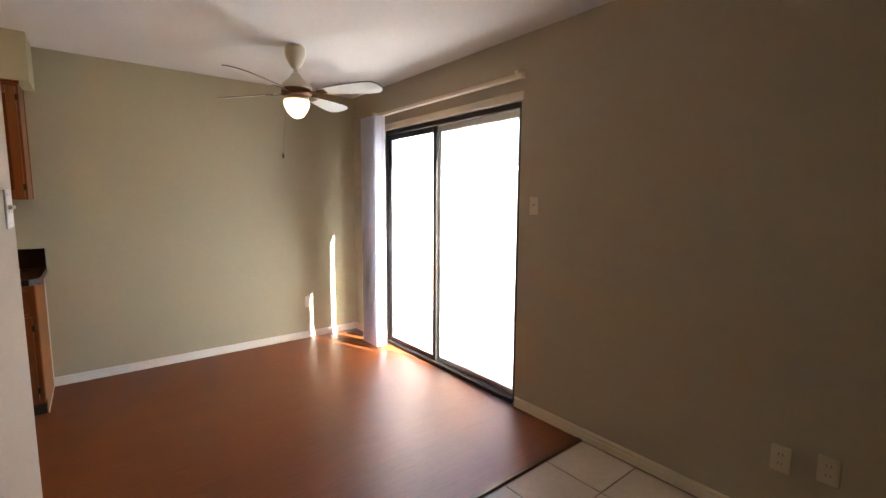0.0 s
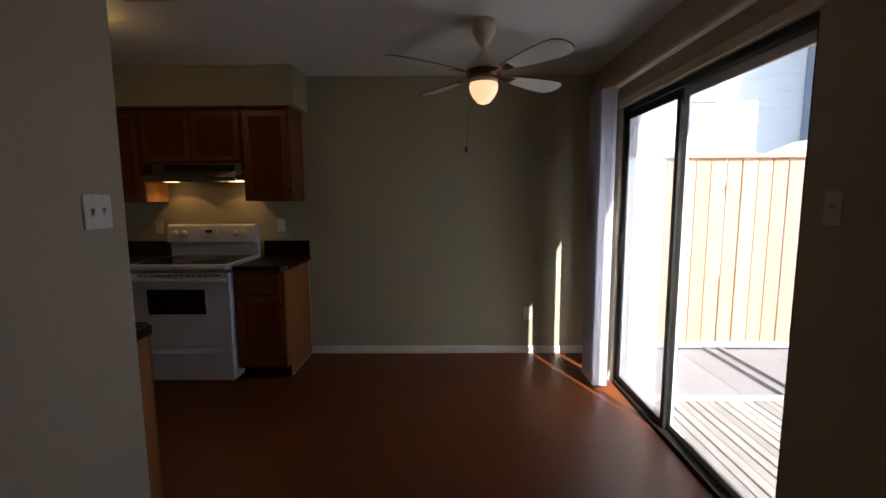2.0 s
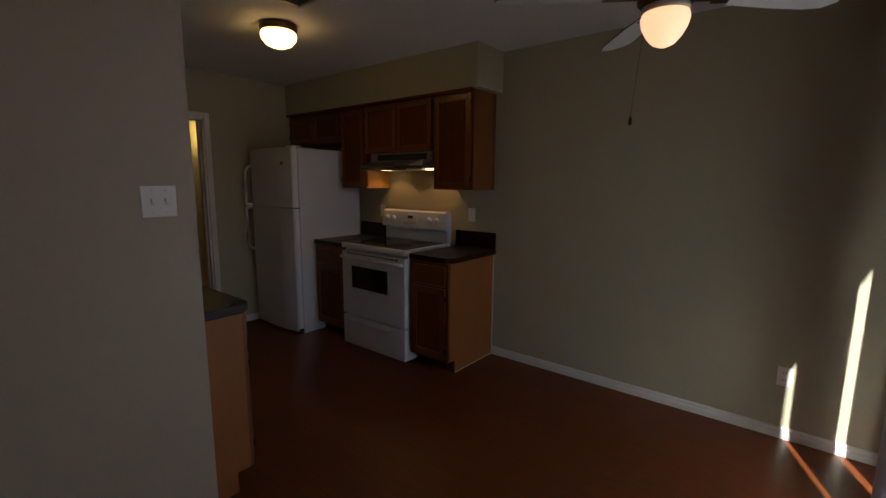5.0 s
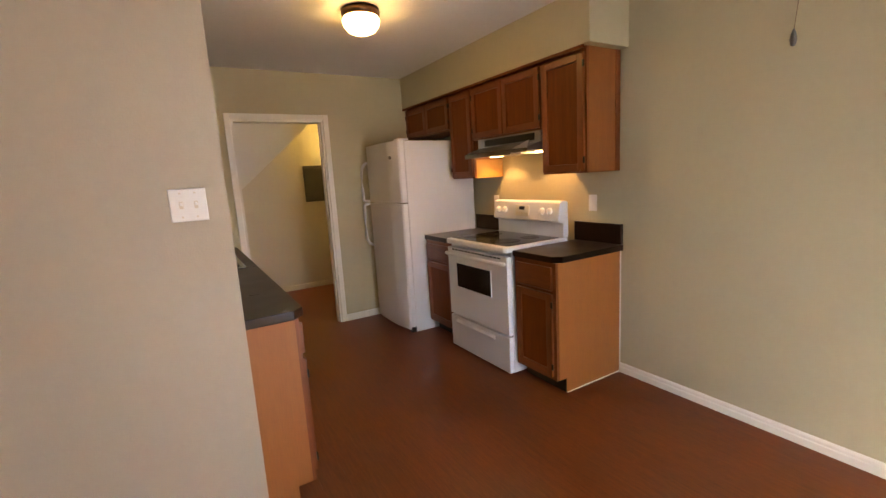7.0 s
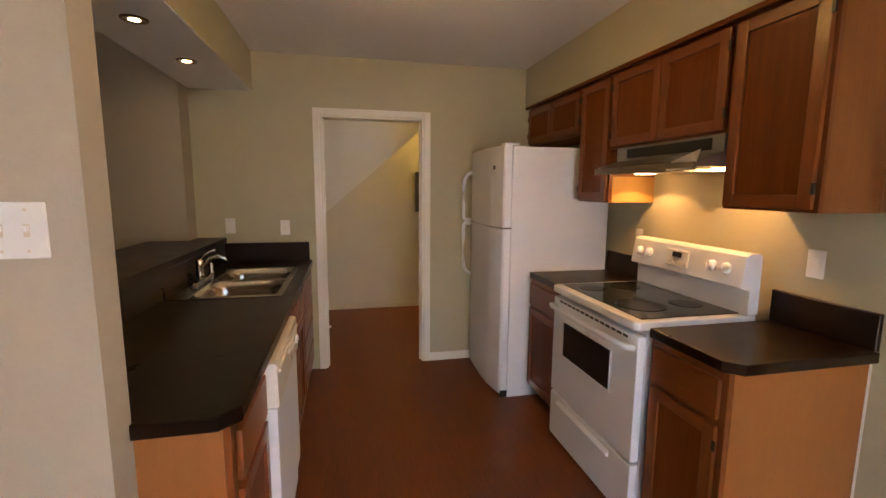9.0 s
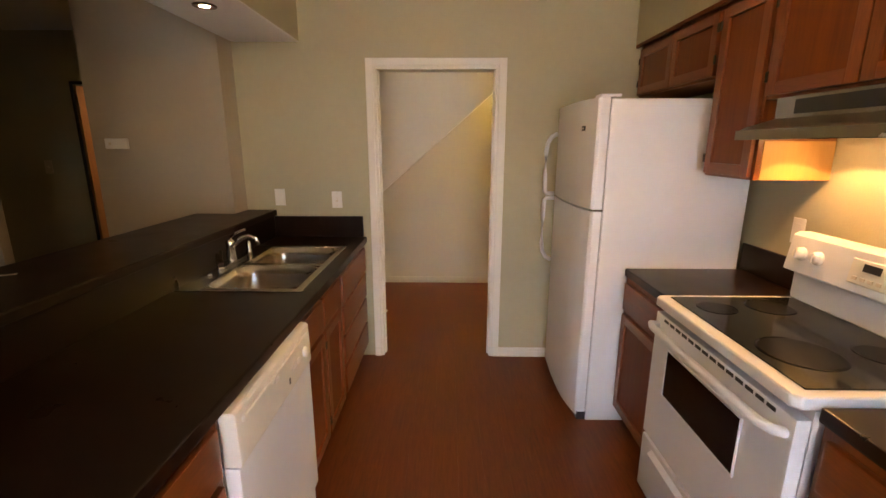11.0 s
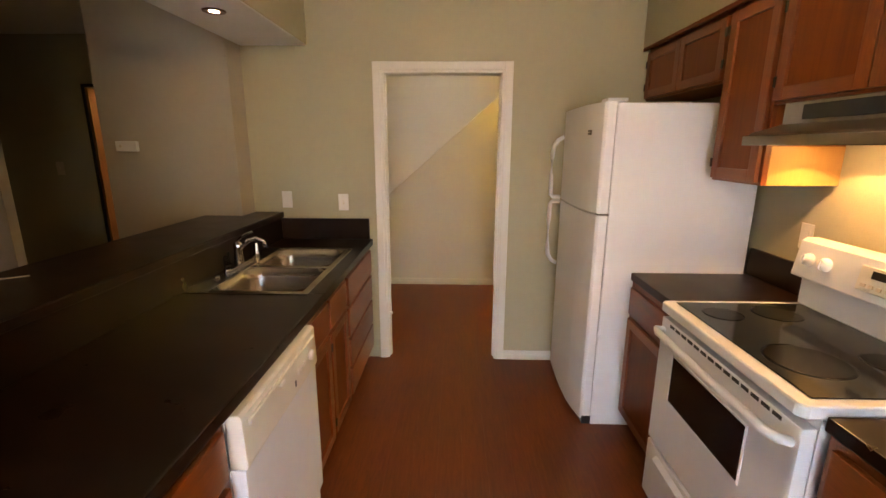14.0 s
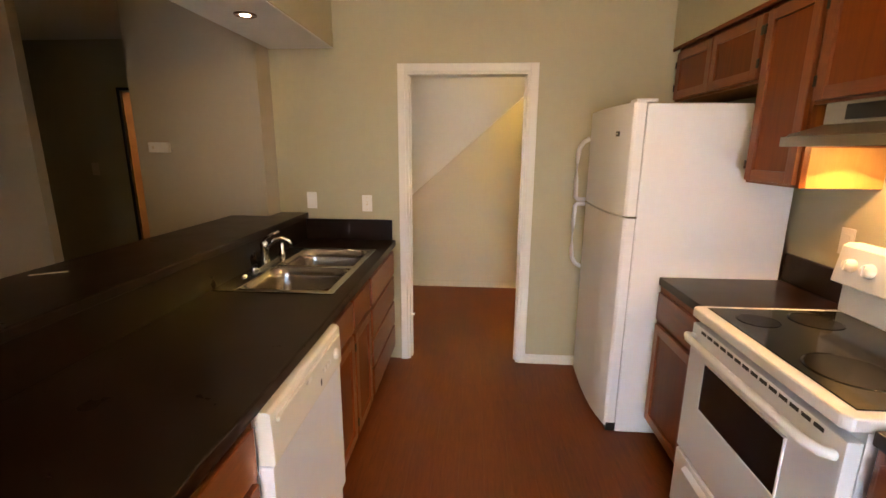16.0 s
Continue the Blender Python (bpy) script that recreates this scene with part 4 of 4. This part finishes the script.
# Unseen bulb added above the door head to brighten the bulkhead.
hl = thing("closet_fill_light", (-3.5, 2.5, H), "unseen fill bulb added on the closet ceiling", "ceiling light")
part("holder", lathe([(0.06, H - 0.001), (0.055, H - 0.02), (0.03, H - 0.03)], (-3.5, 2.5, 0), 20), PLASTIC, hl)
part("bulb", lathe([(0.015, H - 0.03), (0.03, H - 0.05), (0.033, H - 0.07), (0.02, H - 0.095), (0.003, H - 0.10)], (-3.5, 2.5, 0), 20), CLOSETFILL, hl, "glowing bulb")
sl = thing("wall_light", (-4.2, 3.66, 2.05), "yellow lit bulb under the stairs", "wall light")
part("holder", lathe([(0.05, 0.0005), (0.045, 0.03), (0.025, 0.05)], (-4.2, 3.66, 2.05), 20, "X"), PLASTIC, sl)
part("bulb", lathe([(0.015, 0.05), (0.03, 0.08), (0.033, 0.11), (0.02, 0.14), (0.003, 0.147)], (-4.2, 3.66, 2.05), 20, "X"), HALLLAMP, sl, "glowing bulb")


# ---- wall plates ----
def plate(axis, wall, side, a, z, gangs, kind_, mat, label):
    """A cover plate on a wall whose face lies at wall along axis and looks towards side."""
    w = 0.071 + 0.046 * (gangs - 1)
    nm = "wall_outlet" if kind_ == "outlet" else "light_switch"
    base = (wall, a, z) if axis == "X" else (a, wall, z)
    o = thing(nm, base, label, "outlet" if kind_ == "outlet" else "switch")

    def bits(a0, a1, d0, d1, z0, z1, bev=0.0):
        lo, hi = sorted((wall + side * d0, wall + side * d1))
        return boxes((lo, hi, a0, a1, z0, z1) if axis == "X" else (a0, a1, lo, hi, z0, z1), bevel=bev)

    part("cover_plate", bits(a - w / 2, a + w / 2, 0.0005, 0.006, z - 0.0575, z + 0.0575, 0.0022), mat, o)
    for g in range(gangs):
        ga = a - 0.046 * (gangs - 1) / 2 + 0.046 * g
        if kind_ == "switch":
            part("surround", bits(ga - 0.006, ga + 0.006, 0.006, 0.0072, z - 0.013, z + 0.013), ALMOND, o)
            part("toggle", bits(ga - 0.0045, ga + 0.0045, 0.006, 0.016, z - 0.002, z + 0.010, 0.0015), mat, o)
        elif kind_ == "rocker":
            part("rocker", bits(ga - 0.016, ga + 0.016, 0.006, 0.0085, z - 0.032, z + 0.032, 0.001), mat, o)
        else:
            for dz in (-0.02, 0.02):
                part("socket", bits(ga - 0.016, ga + 0.016, 0.006, 0.0075, z + dz - 0.0135, z + dz + 0.0135, 0.0007), mat, o)
                part("slot", bits(ga - 0.008, ga - 0.0055, 0.0074, 0.0079, z + dz - 0.005, z + dz + 0.006), BLACK, o)
                part("slot", bits(ga + 0.0055, ga + 0.008, 0.0074, 0.0079, z + dz - 0.005, z + dz + 0.006), BLACK, o)
        for dz in (-0.042, 0.042):
            if kind_ == "switch":
                part("screw", bits(ga - 0.003, ga + 0.003, 0.006, 0.0068, z + dz - 0.003, z + dz + 0.003), ALMOND, o)
    return o


plate("X", SWX, 1, 1.615, 1.395, 2, "switch", PLASTIC, "white double toggle light switch on the partition")
plate("X", XE, -1, 1.64, 1.395, 1, "switch", ALMOND, "beige single light switch beside the patio door")
plate("X", XE, -1, 0.26, 0.345, 1, "outlet", ALMOND, "beige duplex outlet low on the wall")
plate("X", XE, -1, 0.105, 0.37, 1, "outlet", ALMOND, "beige blank cover plate low on the wall")
plate("Y", YB, -1, -0.155, 1.193, 1, "rocker", PLASTIC, "white rocker switch plate beside the range")
plate("Y", YB, -1, -1.262, 1.18, 1, "rocker", PLASTIC, "white rocker plate between range and refrigerator")
plate("Y", YB, -1, 2.072, 0.375, 1, "outlet", PLASTIC, "white outlet low on the dining wall")
plate("X", XW, 1, 1.793, 1.176, 1, "switch", PLASTIC, "white switch plate over the sink counter")
plate("X", XW, 1, 1.397, 1.193, 1, "rocker", PLASTIC, "white rocker plate above the breakfast bar")
plate("X", -3.3, 1, -1.02, 1.35, 1, "switch", ALMOND, "dim switch plate in the hall")
th = thing("thermostat", (XL, 0.462, 1.52), "white horizontal thermostat on the living room wall", "thermostat")
part("case", boxes((XL + 0.0005, XL + 0.028, 0.393, 0.53, 1.52, 1.585), bevel=0.006, seg=2), PLASTIC, th)
part("slider_switch", boxes((XL + 0.028, XL + 0.031, 0.42, 0.435, 1.545, 1.56)), ALMOND, th)
bp_ = thing("breaker_panel", (-4.2, 3.24, 1.21), "dark grey electrical breaker panel on the closet wall", "breaker panel")
part("box", boxes((-4.199, -4.185, 3.10, 3.38, 1.20, 1.69), bevel=0.003), PANELGREY, bp_)
part("door", boxes((-4.185, -4.175, 3.125, 3.355, 1.235, 1.655), bevel=0.002), PANELGREY, bp_)

# ---- outside ----
structure("ground", boxes((-60, 160, -80, 160, -0.5, -0.22)), SOIL, "dry bare ground around the house", "ground")
# the house's own outer skin; unseen eave and patio return added to cut sun
structure("wall_outside", boxes((XE + 0.15, XE + 0.17, YS, SL0 - 0.01, -0.2, 2.9), (XE + 0.15, XE + 0.17, SL1 + 0.01, 4.4, -0.2, 2.9), (XE + 0.15, XE + 0.17, SL0 - 0.01, SL1 + 0.01, SLZ + 0.01, 2.9)), SIDING, "outer siding of the house", "wall")
structure("wall_sun_blocker", boxes((XE + 0.17, 2.994, 1.52, 1.72, -0.2, 2.7)), SIDING, "unseen short wall beside the patio door, placed to cut the sun", "wall")
structure("roof_eave", boxes((-5, 3.05, YS - 0.5, 4.4, 2.62, 2.74)), SHINGLE, "unseen roof eave over the patio door, sized to limit the sun stripes", "roof")

deck = structure("deck", boxes((XE + 0.17, 6.2, -1.5, 4.6, -0.2, -0.135)), TOEKICK, "weathered wooden deck with a darker grey section", "deck")
fence = thing("fence", (4.2, 4.6, -0.1), "sunlit cedar board privacy fence with a top rail", "fence")
part("top_rail", boxes((XE + 0.17, 5.45, 4.535, 4.66, 1.80, 1.84), bevel=0.004), CEDAR, fence)
part("rail", boxes((XE + 0.17, 5.45, 4.595, 4.635, 0.25, 0.34)), CEDAR, fence)
part("rail", boxes((XE + 0.17, 5.45, 4.595, 4.635, 1.45, 1.54)), CEDAR, fence)
part("bottom_board", boxes((XE + 0.17, 5.45, 4.525, 4.57, -0.10, -0.045), bevel=0.003), DECK_PALE, fence)
for px in (2.9, 4.35, 5.38):
    part("post", boxes((px - 0.045, px + 0.045, 4.635, 4.725, -0.2, 1.80)), CEDAR, fence)
rnd = random.Random(4)
x = XE + 0.18
while x < 5.3:
    w = 0.137 + rnd.uniform(-0.004, 0.004)
    gap = rnd.choice((0.003, 0.006, 0.010, 0.018))
    part("board", boxes((x, x + w, 4.572 + rnd.uniform(0, 0.004), 4.594, -0.06, 1.80), bevel=0.002), CEDAR, fence)
    x += w + gap
gate = thing("gate_post", (5.51, 4.6, -0.2), "white gate post with a latch at the fence corner", "post")
part("post", boxes((5.46, 5.56, 4.55, 4.65, -0.2, 1.86), bevel=0.004), SIDING, gate)
part("latch", boxes((5.44, 5.46, 4.53, 4.555, 0.78, 0.90), bevel=0.003), BLACK, gate)

# Unseen fence, added to close the deck and bounce warm light indoors.
fence2 = thing("bounce_fence", (6.1, 2.0, -0.1), "unseen cedar fence added to close the patio and bounce warm light", "fence")
part("top_rail", boxes((6.18, 6.28, -1.5, 4.55, 1.80, 1.84)), CEDAR, fence2)
y = -1.5
while y < 4.5:
    part("board", boxes((6.20, 6.222, y, y + 0.137, -0.1, 1.80), bevel=0.002), CEDAR, fence2)
    y += 0.144

# neighbouring house
nb = thing("neighbour_house", (7.0, 9.2, -0.2), "pale two-storey house with lap siding behind the fence", "house")
bm = bmesh.new()
z = -0.2
while z < 6.0:
    ang = [(9.2, z), (9.178, z), (9.19, z + 0.16), (9.2, z + 0.16)]
    lo = [bm.verts.new((-2, a, b)) for a, b in ang]
    hi = [bm.verts.new((12.5, a, b)) for a, b in ang]
    for k in range(4):
        bm.faces.new((lo[k], lo[(k + 1) % 4], hi[(k + 1) % 4], hi[k]))
    z += 0.16
box(bm, -2, 12.5, 9.2, 9.5, -0.2, 6.0)
part("wall", bm, SIDING, nb)
part("roof", prism([(8.75, 5.95), (8.75, 6.08), (12.5, 8.2), (12.5, 5.95)], "X", -2.4, 12.9), SHINGLE, nb)
for wx, wz in ((5.78, 3.27), (2.6, 3.27)):
    fr_ = part("window", boxes((wx, wx + 0.05, 9.14, 9.2, wz, wz + 1.15), (wx + 0.85, wx + 0.90, 9.14, 9.2, wz, wz + 1.15), (wx + 0.05, wx + 0.85, 9.14, 9.2, wz + 1.1, wz + 1.15), (wx + 0.05, wx + 0.85, 9.14, 9.2, wz, wz + 0.05), (wx + 0.05, wx + 0.85, 9.15, 9.19, wz + 0.56, wz + 0.59)), TRIM, nb)
    part("pane", boxes((wx + 0.05, wx + 0.85, 9.165, 9.172, wz + 0.05, wz + 1.1)), HOUSEPANE, fr_)
part("wall", boxes((8.35, 12.5, 6.9, 9.15, -0.2, 5.6)), SIDING_SHADE, nb, "side wing with its bluish shade put into the siding colour")
for k in range(36):
    part("siding_board", prism([(8.35, 0.16 * k - 0.2), (8.33, 0.16 * k - 0.2), (8.343, 0.16 * k - 0.04), (8.35, 0.16 * k - 0.04)], "Y", 6.9, 9.15), SIDING_SHADE, nb)
fr_ = part("window", boxes((8.28, 8.33, 7.75, 7.80, 2.9, 4.1), (8.28, 8.33, 8.45, 8.50, 2.9, 4.1), (8.28, 8.33, 7.80, 8.45, 4.05, 4.1), (8.28, 8.33, 7.80, 8.45, 2.9, 2.95), (8.29, 8.33, 7.80, 8.45, 3.48, 3.52)), TRIM, nb)
part("pane", boxes((8.30, 8.31, 7.80, 8.45, 2.95, 4.05)), HOUSEPANE, fr_)
part("roof", prism([(6.6, 5.55), (6.6, 5.68), (9.1, 6.9), (9.1, 5.55)], "X", 8.0, 12.9), SHINGLE, nb)
shed = thing("shed_gable", (6.78, 6.6, -0.2), "small white gabled shed beyond the fence", "shed")
part("wall", prism([(6.28, -0.2), (7.28, -0.2), (7.28, 2.0), (6.78, 2.20), (6.28, 2.0)], "Y", 6.0, 7.2), SIDING, shed)
part("roof", prism([(6.18, 1.962), (6.78, 2.203), (7.38, 1.962), (7.38, 2.02), (6.78, 2.262), (6.18, 2.02)], "Y", 5.92, 7.28), TRIM, shed)

# ---- pieces of the floors and the deck ----
cut_me = {}


def lay(x0, x1, y0, y1, parent):
    """Planks along x in staggered courses."""
    row, yy = 0, y1
    while yy - 0.125 > y0 - 0.125 + 1e-6:
        yy -= 0.125
        if yy < y0 - 0.11:
            break
        xx = x0 - (0.0, 0.45, 0.85, 0.25, 0.65)[row % 5]
        while xx < x1:
            a, b = max(xx, x0), min(xx + 1.197, x1)
            lo = max(yy, y0)
            if b - a > 0.01:
                key = (round(b - a, 3), round(yy + 0.125 - lo, 3))
                if key not in cut_me:
                    cut_me[key] = mesh_of("plank", boxes((0, key[0] - 0.0002, 0, key[1] - 0.0002, -0.006, 0.0)), PLANK)
                piece("plank", cut_me[key], parent, a, lo)
            xx += 1.197
        row += 1


lay(XW, XE - 0.001, 1.235, YB, floor)
lay(-4.2, XW, 1.3, YB - 0.12, floor)
tile_me = mesh_of("tile", boxes((0, 0.326, 0, 0.326, -0.006, 0.0), bevel=0.0015), TILE)
for i in range(15):
    for j in range(20):
        tx, ty = XE - 0.02 - 0.332 * (i + 1), 1.205 - 0.332 * (j + 1)
        if tx > XL - 0.3:
            piece("tile", tile_me, tile_floor, tx, ty)
rnd = random.Random(9)
w = 0.064
board_me = [mesh_of("board", boxes((0, w, 0, 4.87, -0.03, 0.0), bevel=0.004), DECK) for _ in range(3)]
grey_me = mesh_of("board", boxes((0, 0.853, 0, 1.08, -0.03, 0.0), bevel=0.003), DECK_GREY)
for k in range(47):
    piece("board", board_me[k % 3], deck, XE + 0.18 + (w + 0.007) * k, -1.5, -0.103 + rnd.uniform(-0.004, 0.003))
for k in range(4):
    piece("mat", grey_me, deck, XE + 0.18 + 0.857 * k, 3.435, -0.110 + rnd.uniform(-0.002, 0.002))
lath = mesh_of("batten", boxes((0, 3.4, 0, 0.05, -0.02, 0.022), bevel=0.003), DECK_PALE)
piece("batten", lath, deck, XE + 0.18, 3.38, -0.112)
lath2 = mesh_of("batten", boxes((0, 0.045, 0, 1.08, -0.02, 0.028), bevel=0.003), DECK_GREY)
for bx2 in (3.93, 4.07):
    piece("batten", lath2, deck, bx2, 3.435, -0.108)
